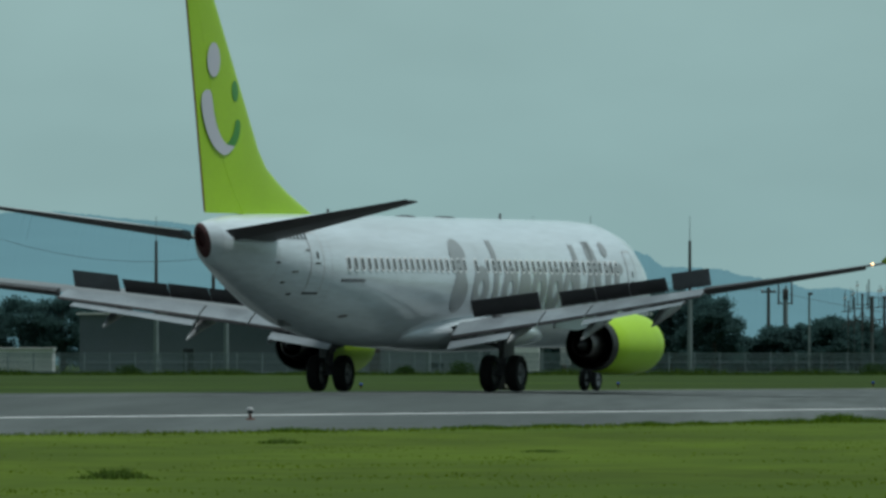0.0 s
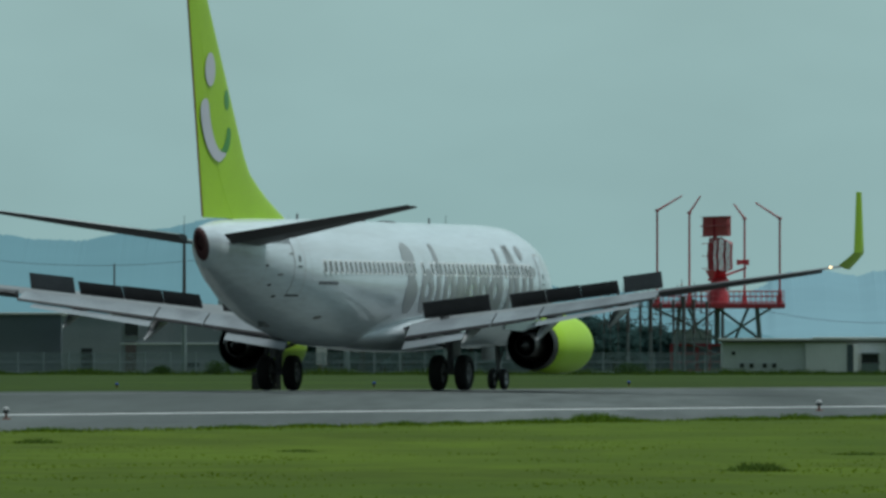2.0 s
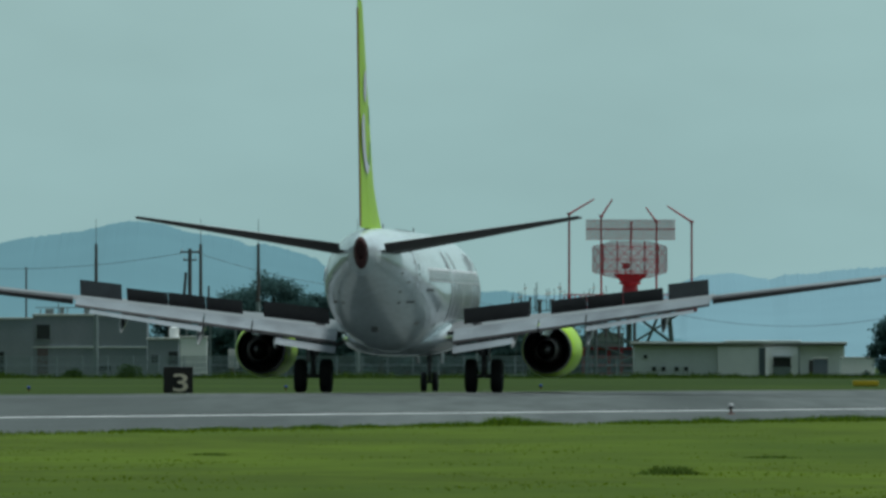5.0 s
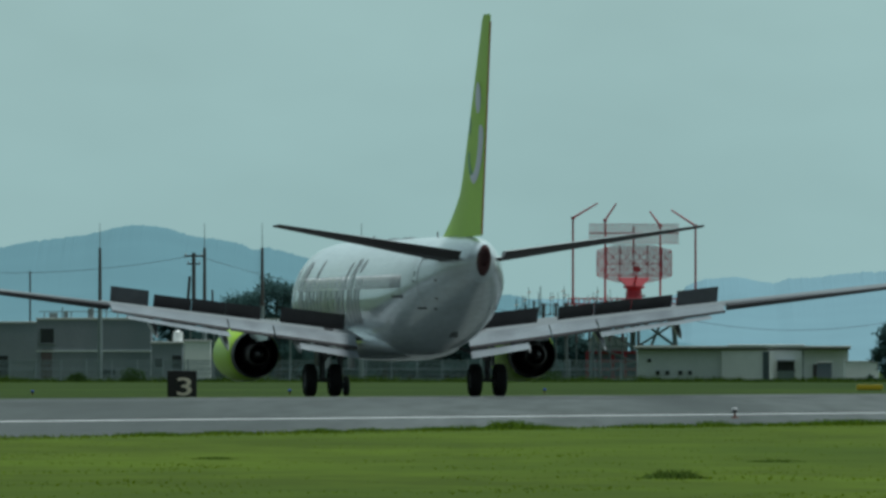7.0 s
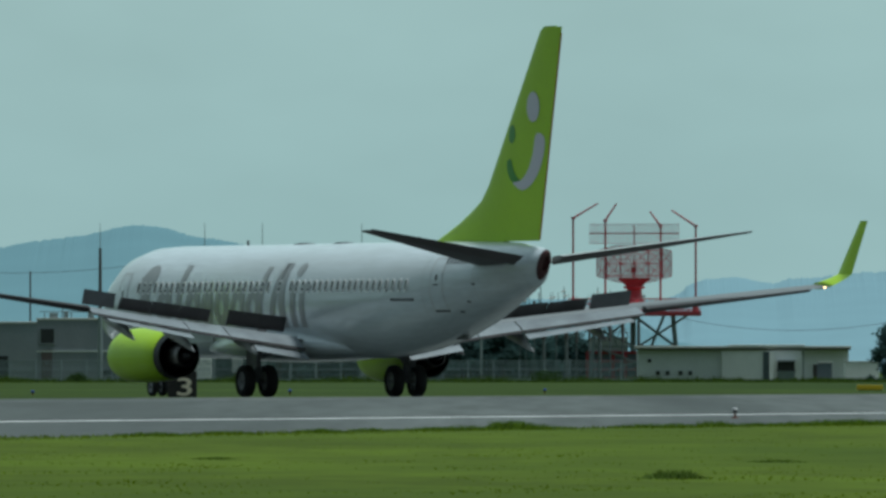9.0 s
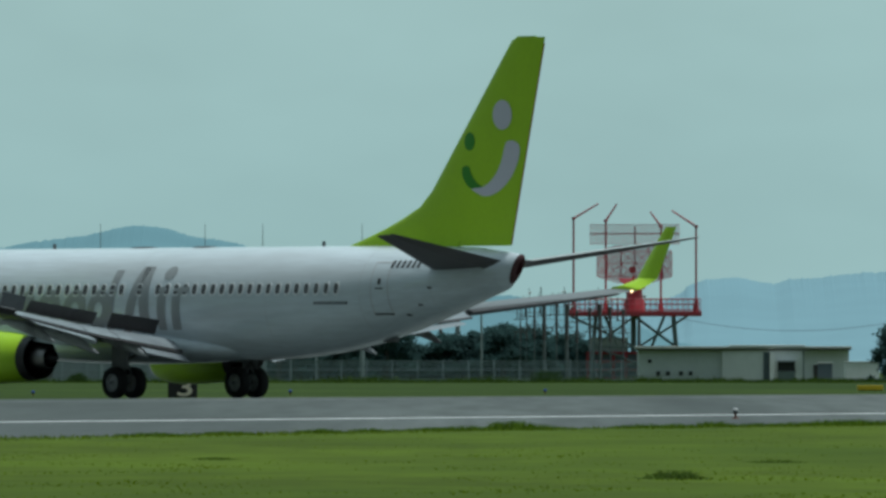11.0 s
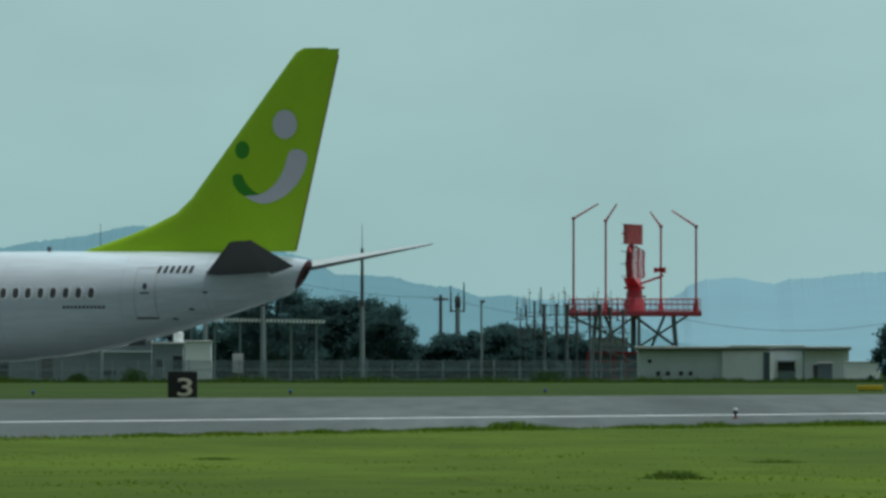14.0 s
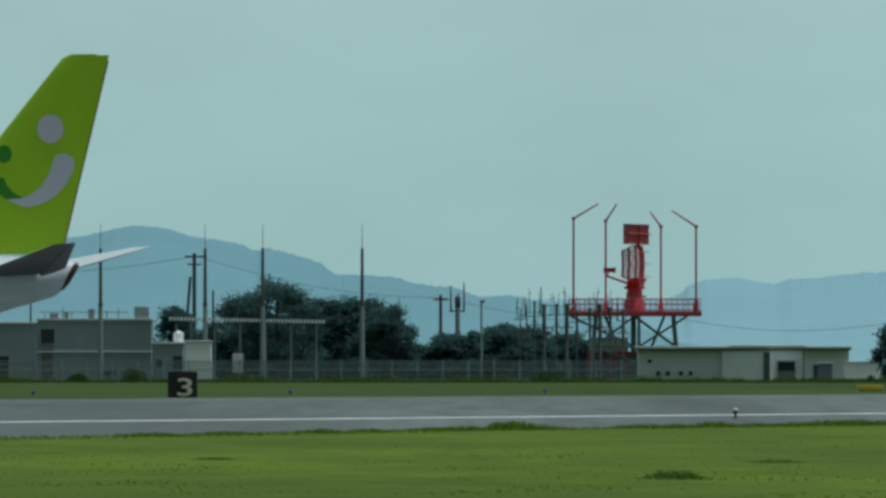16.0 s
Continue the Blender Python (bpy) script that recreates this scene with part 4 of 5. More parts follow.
# masts, poles and wires
def pole(name, label, x, d, high, r, material, arms=(), tip=0.0, lean=0.0, group=""):
    p = thing(name, label, "pole", group, at=Matrix.Translation((x, d, FAR_Z)))
    part("shaft", tube((0, 0, 0), (lean, 0, high), r * 1.25, r, 10), material, p)
    if tip:
        part("rod", tube((lean, 0, high - 0.05), (lean, 0, high + tip), 0.03, 0.018, 6), M["galvanised"], p)
    for z, w, t in arms:
        part("crossarm", box(-w / 2, -0.06, z - t / 2, w / 2, 0.06, z + t / 2, 0.01), material, p, smooth=False)
        for k in (-0.42, 0.0, 0.42):
            part("insulator", tube((w * k, 0, z + t / 2), (w * k, 0, z + t / 2 + 0.22), 0.05, 0.03, 6), M["lamp_grey"], p)
    return p


for x in (-49.5, -43.85, -27.57, -19.15, -14.51, -6.51):
    m = pole("tall_mast", "tall steel mast with thin rod on top by the fence", x, 1145, 6.2, 0.17, M["galvanised"], group="masts along the fence")
    # contrast against the bright sky is put into the upper length's dark colour
    part("upper_shaft", tube((0, 0, 6.2), (0, 0, 10.75), 0.15, 0.11, 10), M["dark_steel"], m, "upper length coloured dark as it stands out against the sky")
    part("rod", tube((0, 0, 10.7), (0, 0, 12.75), 0.035, 0.02, 6), M["galvanised"], m)
    part("collar", tube((0, 0, 6.1), (0, 0, 6.35), 0.20, 0.20, 10), M["dark_steel"], m)
pole("utility_pole", "wooden power pole with a crossarm and insulators", -22.03, 1260, 11.3, 0.16, M["dark_steel"], ((11.0, 1.7, 0.16), (10.3, 1.2, 0.12)), group="power poles")
pole("utility_pole", "wooden power pole with a crossarm and insulators", -49.4, 1260, 10.3, 0.15, M["dark_steel"], ((10.05, 1.5, 0.16),), group="power poles")
pole("thin_pole", "thin grey pole among the trees", -34.5, 1190, 9.2, 0.07, M["dark_steel"])
pole("stay_pole", "leaning stay pole beside a power pole", -23.13, 1260, 9.2, 0.13, M["dark_steel"], lean=0.75)
pole("thin_pole", "thin grey pole among the trees", -20.37, 1260, 8.0, 0.09, M["dark_steel"])
pole("utility_pole", "wooden power pole with a crossarm and insulators", -0.21, 1290, 7.75, 0.14, M["dark_steel"], ((7.35, 1.35, 0.16),), group="power poles")
ant = pole("antenna_pole", "grey pole with two upright aerials", 1.28, 1240, 7.4, 0.20, M["galvanised"], ((6.1, 1.2, 0.12),))
for dx, z in ((-0.6, 8.3), (0.55, 8.6), (0.05, 7.7)):
    part("aerial", tube((dx, 0, 6.0), (dx, 0, z), 0.09, 0.05, 8), M["dark_steel"], ant)
part("receiver", box(-0.25, -0.2, 6.4, 0.25, 0.2, 7.3, 0.05), M["dark_steel"], ant)
lampp = pole("lamp_post", "slim grey lamp post with short arm", 3.24, 1200, 6.75, 0.08, M["galvanised"])
part("lantern", box(-0.1, -0.12, 6.65, 0.30, 0.12, 6.85, 0.04), M["dark_steel"], lampp)
M["mast_grey"] = mat("dull_weathered_mast", (0.11, 0.135, 0.14), 0.7, spread=0.25, scale=1.5)
# the field of small aerials before the radar: stout posts with a crown of thin whips and small loops
AERIAL_D = 1196.0
rng = random.Random(5)
for i, (u, v, r) in enumerate(((921, 548, 0.05), (932, 543, 0.05), (946, 536, 0.09), (963, 541, 0.15), (985, 540, 0.11), (1003, 540, 0.17), (1021, 553, 0.11), (1044, 548, 0.10), (1062, 541, 0.16), (1080, 546, 0.12), (1103, 550, 0.13))):
    d = AERIAL_D
    h = EYE_Z - FAR_Z - (v - 653) * d / LENS
    a = pole("aerial_mast", "dark post carrying thin whip aerials and loops", (u - 784) * d / LENS, d, h * 0.55, r * (0.85 if r > 0.14 else 0.45), M["mast_grey"], group="aerials beside the radar")
    part("upper_post", tube((0, 0, h * 0.55 - 0.02), (0, 0, h), r * 1.05, r, 8), M["dark_steel"], a, "dark upper length")
    part("head", tube((0, 0, h - 0.05), (0, 0, h + 0.12), r * 1.5, r * 1.2, 8), M["dark_steel"], a)
    for k in range(rng.choice((2, 3, 3))):
        x, top = rng.uniform(-0.55, 0.55), h + rng.uniform(0.7, 1.6)
        w = part("whip", tube((x, 0, h - 0.9), (x + rng.uniform(-0.08, 0.08), 0, top), 0.035, 0.022, 5), M["dark_steel"], a)
        if rng.random() < 0.6:
            part("loop", tube((x - 0.14, 0, top - 0.5), (x + 0.14, 0, top - 0.36), 0.07, 0.07, 6), M["lamp_grey"], w)
    for z in (h - 0.85, h - 1.9):
        part("crossbar", box(-0.62, -0.03, z, 0.62, 0.03, z + 0.06), M["dark_steel"], a, smooth=False)
    for x in (-0.5, 0.5):
        part("stay", tube((x, 0, h - 2.3), (0, 0, h - 1.3), 0.03, sides=5), M["dark_steel"], a)


def wire(a, b, sag, label="black overhead power wire between poles"):
    a, b = Vector(a), Vector(b)
    bm, n = bmesh.new(), 24
    rings = []
    for i in range(n + 1):
        k = i / n
        c = a.lerp(b, k) - Vector((0, 0, sag * 4 * k * (1 - k)))
        rings.append([c + Vector((0, 0.022 * math.cos(t), 0.022 * math.sin(t))) for t in (0, 2.09, 4.19)])
    tagged(part("overhead_wire", loft(rings, bm=bm), M["dark_steel"]), label, "wire", "overhead wires")


wire((-22.03 - 0.7, 1260, 10.80), (-48.77, 1260, 10.05), 1.0)
wire((-50.03, 1260, 10.05), (-71.48, 1300, 12.46), 1.1)
wire((-22.03 + 0.7, 1260, 10.80), (-0.21, 1290, 7.40), 0.9)
wire((-0.21, 1290, 7.40), (18.15, 1320, 4.51), 0.3)
wire((8.51, 1196, 6.30), (15.16, 1196, 5.92), 0.05, "thin feed line strung between the aerials")
wire((19.30, 1400.5, 6.93), (54.29, 1400.5, 8.32), 2.9)

for x, low, h in ((19.30, 6.77, 8.16), (54.29, 5.93, 8.16)):
    pole("utility_pole", "wooden power pole with a crossarm and insulators", x, 1400.5, h + 0.4, 0.14, M["dark_steel"], ((h, 1.35, 0.16), (low, 1.2, 0.16)), group="power poles")
pole("utility_pole", "wooden power pole with a crossarm and insulators", -71.48, 1300, 12.72 + 0.3, 0.15, M["dark_steel"], ((12.46, 1.5, 0.16),), group="power poles")

# the fence
fence = thing("airfield_fence", "grey chain-link airfield fence with steel posts", "fence", at=Matrix.Translation((0, 1118, FAR_Z - 0.1)))
post_mesh = None
for i in range(46):
    x = -62 + 2.0 * i
    if x > 15.28:
        break
    if post_mesh is None:
        o = part("post", tube((0, 0, 0), (0, 0, 1.85), 0.05, sides=6), M["fence_wire"], fence)
        post_mesh = o.data
    else:
        o = new("post", post_mesh)
        o.parent = fence
    o.location.x = x
fx0, fx1 = -62.0, 15.28
for z in (0.25, 1.0, 1.75):
    part("rail", box(fx0, -0.03, z, fx1, 0.03, z + 0.05), M["fence_wire"], fence, smooth=False)
bm = bmesh.new()
x = fx0
while x < fx1:
    for s in (0.22, -0.22):
        a, b = (x, 0, 0.1), (x + s, 0, 1.75)
        w = 0.014
        bm.faces.new([bm.verts.new(q) for q in ((a[0] - w, 0.01 * (s > 0), a[2]), (a[0] + w, 0.01 * (s > 0), a[2]), (b[0] + w, 0.01 * (s > 0), b[2]), (b[0] - w, 0.01 * (s > 0), b[2]))])
    x += 0.11
tagged(part("chain_link", bm, M["fence_wire"], fence, "grey chain-link mesh", smooth=False), kind="stuff")

# ---------------------------------------------------------------- the radar tower
RX, RD = 16.84, 1250.0
tower = thing("radar_tower", "red and grey steel radar tower with a railed platform", "radar tower", at=Matrix.Translation((RX, RD, FAR_Z)))
PZ = 5.56 + 0.12
part("platform", box(-5.9, -5.2, PZ, 5.8, 5.2, PZ + 0.42, 0.03), M["red_steel"], tower, "red platform deck", smooth=False)
for x in (-3.4, 3.4):
    for y in (-3.4, 3.4):
        part("leg", tube((x * 1.15, y * 1.15, 0), (x, y, PZ), 0.17, 0.14, 8), M["galvanised"], tower)
part("leg", tube((-0.1, 0, 0), (-0.1, 0, PZ), 0.26, 0.24, 10), M["galvanised"], tower, "thick grey middle column")
for y in (-3.6, 3.6):
    for x0, z0, x1, z1 in ((-3.6, 3.0, 0, PZ), (3.6, 3.0, 0, PZ), (-3.6, 3.0, 3.6, 3.0), (0, 3.0, -5.6, PZ), (0.2, 2.9, 4.6, PZ), (-3.8, 0.2, 3.6, 3.0), (3.8, 0.2, -3.6, 3.0), (1.5, 3.0, 2.6, PZ), (-1.5, 3.0, -2.6, PZ)):
        part("brace", tube((x0, y, z0), (x1, y, z1), 0.09, sides=6), M["galvanised"], tower)
for y in (-5.1, 5.1):
    for z in (0.55, 1.05, 1.5):
        part("rail", tube((-5.8, y, PZ + z), (5.7, y, PZ + z), 0.035, sides=5), M["pink_mesh"], tower)
    for i in range(25):
        part("baluster", tube((-5.8 + 11.5 * i / 24, y, PZ + 0.4), (-5.8 + 11.5 * i / 24, y, PZ + 1.5), 0.03, sides=4), M["pink_mesh"], tower)
part("cabin", box(-4.1, -3.0, 0.0, 0.35, 3.0, 2.4, 0.03), M["dull_wall"], tower, "dark equipment cabin", smooth=False)
for x in (-4.15, -3.0, -1.9, -0.8, 0.3):
    part("cabin_post", box(x - 0.14, -3.2, 0, x + 0.14, -3.02, 2.45), M["red_steel"], tower, smooth=False)
for z in (0.1, 0.85, 1.6, 2.35):
    part("cabin_beam", box(-4.25, -3.24, z, 0.4, -3.04, z + 0.22), M["red_steel"], tower, smooth=False)
part("grey_box", box(-4.0, -2.8, 2.45, -0.6, 1.5, 3.8, 0.03), M["grey_wall"], tower, "grey box under the platform", smooth=False)
# four lightning poles with bent tips
for u, bend, tu, tv in ((1014, 388, 1058, 362), (1073, 390, 1093, 360), (1171, 400, 1152, 374), (1230, 402, 1187, 374)):
    x, zb = (u - 1123) * RD / LENS, EYE_Z - (bend - 653) * RD / LENS - FAR_Z
    xt, zt = (tu - 1123) * RD / LENS, EYE_Z - (tv - 653) * RD / LENS - FAR_Z
    y = -4.9 if u in (1014, 1230) else 4.9
    lp = part("lightning_pole", tube((x, y, PZ + 0.3), (x, y, zb), 0.095, 0.085, 8), M["red_steel"], tower, "red pole with a bent tip")
    part("bent_tip", tube((x, y, zb), (xt, y, zt), 0.09, 0.06, 8), M["red_steel"], lp)
    part("elbow", tube((x, y, zb - 0.12), (x, y, zb + 0.12), 0.17, 0.17, 8), M["red_steel"], lp)
    part("foot", tube((x, y, PZ + 0.3), (x, y, PZ + 1.7), 0.32, 0.10, 8), M["red_steel"], lp)
# pedestal
part("pedestal", loft([[(r * math.cos(2 * math.pi * i / 18), r * math.sin(2 * math.pi * i / 18), PZ + z) for i in range(18)] for z, r in ((0.4, 0.95), (1.3, 0.92), (1.6, 0.72), (2.35, 0.66), (2.45, 0.95), (2.6, 0.95))]), M["red_steel"], tower, "red pedestal")

# the aerial that turns on it; its dish faces +x at rest
antenna = thing("radar_antenna", "red rotating radar antenna with mesh dish and bar array", "radar antenna", at=Matrix.Translation((RX, RD, FAR_Z + PZ + 2.6)))


def dish_x(y, z):
    return -0.45 + 0.070 * y * y + 0.05 * (z - 2.0) ** 2


def dish_span(z):
    """Half width of the dish at that height."""
    k = (z - 0.35) / 3.25
    return 3.30 * (1 - 0.55 * max(0.0, 0.15 - k) / 0.15 - 0.50 * max(0.0, k - 0.86) / 0.14)


n_r = 45
for i in range(n_r):
    z = 0.35 + 3.25 * i / (n_r - 1)
    s = dish_span(z)
    part("mesh_bar", loft([[(dish_x(s * q, z) + dx, s * q, z + dz) for dx, dz in ((0.015, -0.021), (0.015, 0.021), (-0.015, 0.021), (-0.015, -0.021))] for q in [-1 + 0.2 * j for j in range(11)]]), M["pink_mesh"], antenna, smooth=False)
def rib_y(q, z):
    return max(-dish_span(z), min(dish_span(z), 3.3 * q))


RIBS = (-1.0, -0.74, -0.37, 0.0, 0.37, 0.74, 1.0)
for q in RIBS:
    half = 0.025 if abs(q) == 1 else 0.045
    part("rib", loft([[(dish_x(rib_y(q, z), z) - 0.02 + dx, rib_y(q, z) + dy, z) for dx, dy in ((0, -half), (0, half), (-0.18, half), (-0.18, -half))] for z in [0.35 + 3.25 * k / 16 for k in range(17)]]), M["red_steel"], antenna, "red upright rib", smooth=False)
for qa, qb in zip(RIBS, RIBS[1:]):
    for za, zb in ((0.85, 2.0), (2.0, 3.1)):
        for ya, yb in ((3.25 * qa, 3.25 * qb), (3.25 * qb, 3.25 * qa)):
            part("brace", tube((dish_x(ya, za) - 0.25, ya, za), (dish_x(yb, zb) - 0.25, yb, zb), 0.030, sides=4), M["red_steel"], antenna)
for z in (0.9, 2.0, 3.1):
    part("back_beam", tube((-0.72, -2.6, z), (-0.72, 2.6, z), 0.035, sides=6), M["red_steel"], antenna)
part("yoke", loft([[(-0.75, -1.5, 0.75), (0.2, -1.5, 0.75), (0.2, 1.5, 0.75), (-0.75, 1.5, 0.75)], [(-0.6, -0.7, 0.0), (0.6, -0.7, 0.0), (0.6, 0.7, 0.0), (-0.6, 0.7, 0.0)]]), M["red_steel"], antenna, smooth=False)
part("feed_arm", tube((0.2, 0, 0.15), (2.55, 0, 0.95), 0.11, 0.09, 8), M["red_steel"], antenna)
part("feed_arm_stay", tube((2.5, 0, 0.95), (2.2, 0, 1.7), 0.06, sides=6), M["red_steel"], antenna)
part("feed_horn", loft([[(x, y * w, 1.45 + z * w) for y, z in ((-1, -1), (1, -1), (1, 1), (-1, 1))] for x, w in ((1.75, 0.24), (2.2, 0.16), (2.75, 0.26))]), M["red_steel"], antenna, smooth=False)
for z, thick in ((3.74, 0.03), (4.60, 0.10), (5.45, 0.03)):
    part("array_rail", box(-0.5, -3.95, z, 0.0, 3.95, z + thick), M["red_steel"], antenna, smooth=False)
for i in range(53):
    y = -3.9 + 7.8 * i / 52
    part("array_column", box(-0.30, y - 0.017, 3.72, 0.02, y + 0.017, 5.48), M["array_red"], antenna, smooth=False)
part("array_mast", box(-0.5, -0.06, 3.3, -0.1, 0.06, 5.3, 0.03), M["red_steel"], antenna, smooth=False)

# ---------------------------------------------------------------- things beside the runway
sign = thing("distance_marker", "black runway distance board with a cream figure", "sign", at=Matrix.Translation((-10.25, 560.0, -0.29)))
part("board", box(-0.58, -0.12, 0.10, 0.58, 0.12, 1.13, 0.025), M["board_black"], sign, smooth=False)
for x in (-0.4, 0.4):
    part("foot", box(x - 0.05, -0.1, -0.05, x + 0.05, 0.1, 0.14), M["galvanised"], sign, smooth=False)
tc = bpy.data.curves.new("figure", "FONT")
tc.body, tc.size, tc.extrude, tc.offset, tc.align_x, tc.align_y = "3", 1.20, 0.006, 0.012, "CENTER", "CENTER"
tmp = new("figure_curve", tc)
bpy.context.view_layer.update()
fig = new("figure", bpy.data.meshes.new_from_object(tmp))
bpy.data.objects.remove(tmp)
fig.data.materials.clear()
fig.data.materials.append(M["board_cream"])
fig.parent = sign
fig["label"] = "cream figure three"
fig.matrix_basis = pose(0.10, -0.13, 0.47, 90, 0, 0) @ Matrix.Diagonal((1.28, 0.82, 1, 1))


def edge_light(a, p, top, name, label, group, high=0.34):
    c = on_run(a, p, camber(p))
    e = thing(name, label, "airfield light", group, at=Matrix.Translation(c))
    part("base_plate", tube((0, 0, 0), (0, 0, 0.03), 0.11, 0.10, 14), M["rusty"], e)
    part("stem", tube((0, 0, 0.03), (0, 0, high * 0.55), 0.03, 0.03, 8), M["rusty"], e)
    part("housing", tube((0, 0, high * 0.5), (0, 0, high * 0.75), 0.060, 0.070, 12), M["opening"], e)
    part("lens", loft([[(r * math.cos(2 * math.pi * i / 12), r * math.sin(2 * math.pi * i / 12), z) for i in range(12)] for z, r in ((high * 0.75, 0.070), (high * 0.92, 0.066), (high, 0.03))]), top, e)
    return e


for k in (-2, -1, 0, 1, 2):
    edge_light(-46.5 + 60 * k, 36.3, M["lamp_grey"], "runway_edge_light", "pale runway edge light on a thin stem", "runway edge lights", 0.29)
for x, y in ((-6.6, 615.0), (4.6, 640.0), (-17.0, 590.0)):
    a, p = run_coords(x, y)
    edge_light(a, p, M["blue_glass"], "taxiway_light", "small blue taxiway light in the grass", "taxiway lights", 0.27)
ys = thing("yellow_guidance_sign", "low yellow taxiway sign in the grass", "sign", at=Matrix.Translation((20.72, 690.0, -0.13)))
part("face", box(-0.62, -0.1, 0.04, 0.62, 0.1, 0.27, 0.02), M["yellow"], ys, smooth=False)
part("foot", box(-0.6, -0.06, 0.0, 0.6, 0.06, 0.08), M["board_black"], ys, smooth=False)


# ---------------------------------------------------------------- trees
def tree(name, label, x, d, high, spread, base, seed, lumps=60, leaves=6500):
    """Trunk, limbs and a crown of leaf tufts gathered in uneven pads."""
    r = random.Random(seed)
    t = thing(name, label, "tree", "trees behind the fence", at=Matrix.Translation((x, d, FAR_Z)))
    part("trunk", loft([[(0.22 * w * math.cos(q) + dx, 0.22 * w * math.sin(q), z) for q in [2 * math.pi * i / 8 for i in range(8)]] for z, w, dx in ((0, 1.3, 0), (high * 0.3, 1, 0.15), (high * 0.6, 0.75, -0.1), (high * 0.85, 0.35, 0.1))]), M["bark"], t)
    pads = []
    for i in range(lumps):
        k = (i + 0.5) / lumps
        z = base + (high - base) * (0.08 + 0.82 * k ** 0.8)
        reach = spread * (1.18 - 0.78 * max(0, k - 0.40) / 0.60) * r.uniform(0.2, 1.0) ** 0.7
        a = r.uniform(0, 2 * math.pi)
        c = Vector((reach * math.cos(a), reach * math.sin(a) * 0.7, z))
        pads.append((c, r.uniform(0.16, 0.36) * spread, r.uniform(0.045, 0.09) * high))
        if i % 10 == 0:
            part("limb", tube((0, 0, z - 0.25 * high * 0.5), c, 0.09, 0.04, 6), M["bark"], t)
    verts, faces = [], []
    for i in range(leaves):
        c, rx, rz = pads[r.randrange(lumps)]
        v = Vector((r.gauss(0, 1), r.gauss(0, 1), r.gauss(0, 1))) * 0.52
        q = c + Vector((v.x * rx, v.y * rx, v.z * rz + 0.12 * rz * abs(v.x)))
        s = r.uniform(0.05, 0.13)
        u = Vector((r.uniform(-1, 1), r.uniform(-1, 1), r.uniform(-0.6, 0.6))).normalized() * s
        w = (Vector((q.x, q.y, 0)) * 0.25 + Vector((r.uniform(-1, 1), r.uniform(-1, 1), r.uniform(0.0, 1.4)))).normalized() * s * 2.2
        n = len(verts)
        verts += [q - u, q + u, q + w]
        faces.append((n, n + 1, n + 2))
    me = bpy.data.meshes.new("crown")
    me.from_pydata([tuple(v) for v in verts], [], faces)
    me.materials.append(M["foliage"])
    cr = new("crown", me)
    cr.parent = t


# scrub that fills the gaps under the pines
r = random.Random(3)
verts, faces = [], []
for i in range(24000):
    x = r.uniform(-20.54, 13.06)
    top = 2.3 + 0.9 * noise.noise(Vector((x * 0.35, 0, 0)))
    q = Vector((x, 1252 + r.uniform(-1.5, 1.5), FAR_Z + top * r.random() ** 0.7))
    u = Vector((r.uniform(-1, 1), r.uniform(-1, 1), r.uniform(-1, 1))).normalized() * r.uniform(0.12, 0.28)
    w = Vector((r.uniform(-1, 1), r.uniform(-1, 1), r.uniform(0, 1))).normalized() * r.uniform(0.12, 0.30)
    n = len(verts)
    verts += [tuple(q - u), tuple(q + u), tuple(q + w)]
    faces.append((n, n + 1, n + 2))
me = bpy.data.meshes.new("scrub")
me.from_pydata(verts, [], faces)
me.materials.append(M["foliage"])
tagged(new("scrub", me), "dark scrub growing under the pines", "shrubs", "", "stuff")

PINE = "dark green pine with spreading uneven crown behind the fence"
for i, (x, d, h, s, b) in enumerate(((-23.25, 1240, 6.6, 2.0, 1.0), (-17.30, 1230, 7.6, 3.0, 0.8), (-14.21, 1225, 8.9, 3.6, 0.8), (-10.95, 1230, 7.3, 3.2, 0.8), (-7.04, 1230, 7.4, 3.2, 0.8),
                                     (-5.0, 1225, 6.6, 2.7, 0.6), (-2.74, 1230, 3.3, 1.8, 0.3), (0.29, 1230, 4.1, 2.6, 0.3), (3.23, 1230, 4.3, 2.6, 0.3), (5.16, 1225, 5.0, 2.6, 0.3), (7.62, 1230, 4.7, 2.6, 0.3),
                                     (11.16, 1300, 4.3, 2.6, 0.3), (12.96, 1300, 3.8, 2.2, 0.2), (-8.82, 1240, 4.6, 2.6, 0.0), (-16.27, 1245, 5.2, 3.0, 0.0), (-20.48, 1245, 4.4, 2.4, 0.0), (-1.18, 1240, 3.0, 2.0, 0.0), (1.77, 1240, 3.6, 2.2, 0.0), (9.35, 1300, 4.0, 2.4, 0.0), (-12.56, 1245, 5.0, 3.0, 0.0), (35.78, 1120, 4.9, 2.0, -0.8), (38.43, 1130, 5.6, 2.8, 0.0), (41.12, 1130, 5.4, 2.8, 0.0),
                                     (-63.89, 1210, 6.6, 3.4, 0.3), (-60.28, 1210, 6.9, 3.2, 0.3), (-68.46, 1210, 6.2, 3.4, 0.3), (-57.40, 1215, 6.8, 3.0, 0.3))):
    tree("pine_tree", PINE, x, d, h, s, b, 20 + i, leaves=12000 if s < 2.5 else 19000)


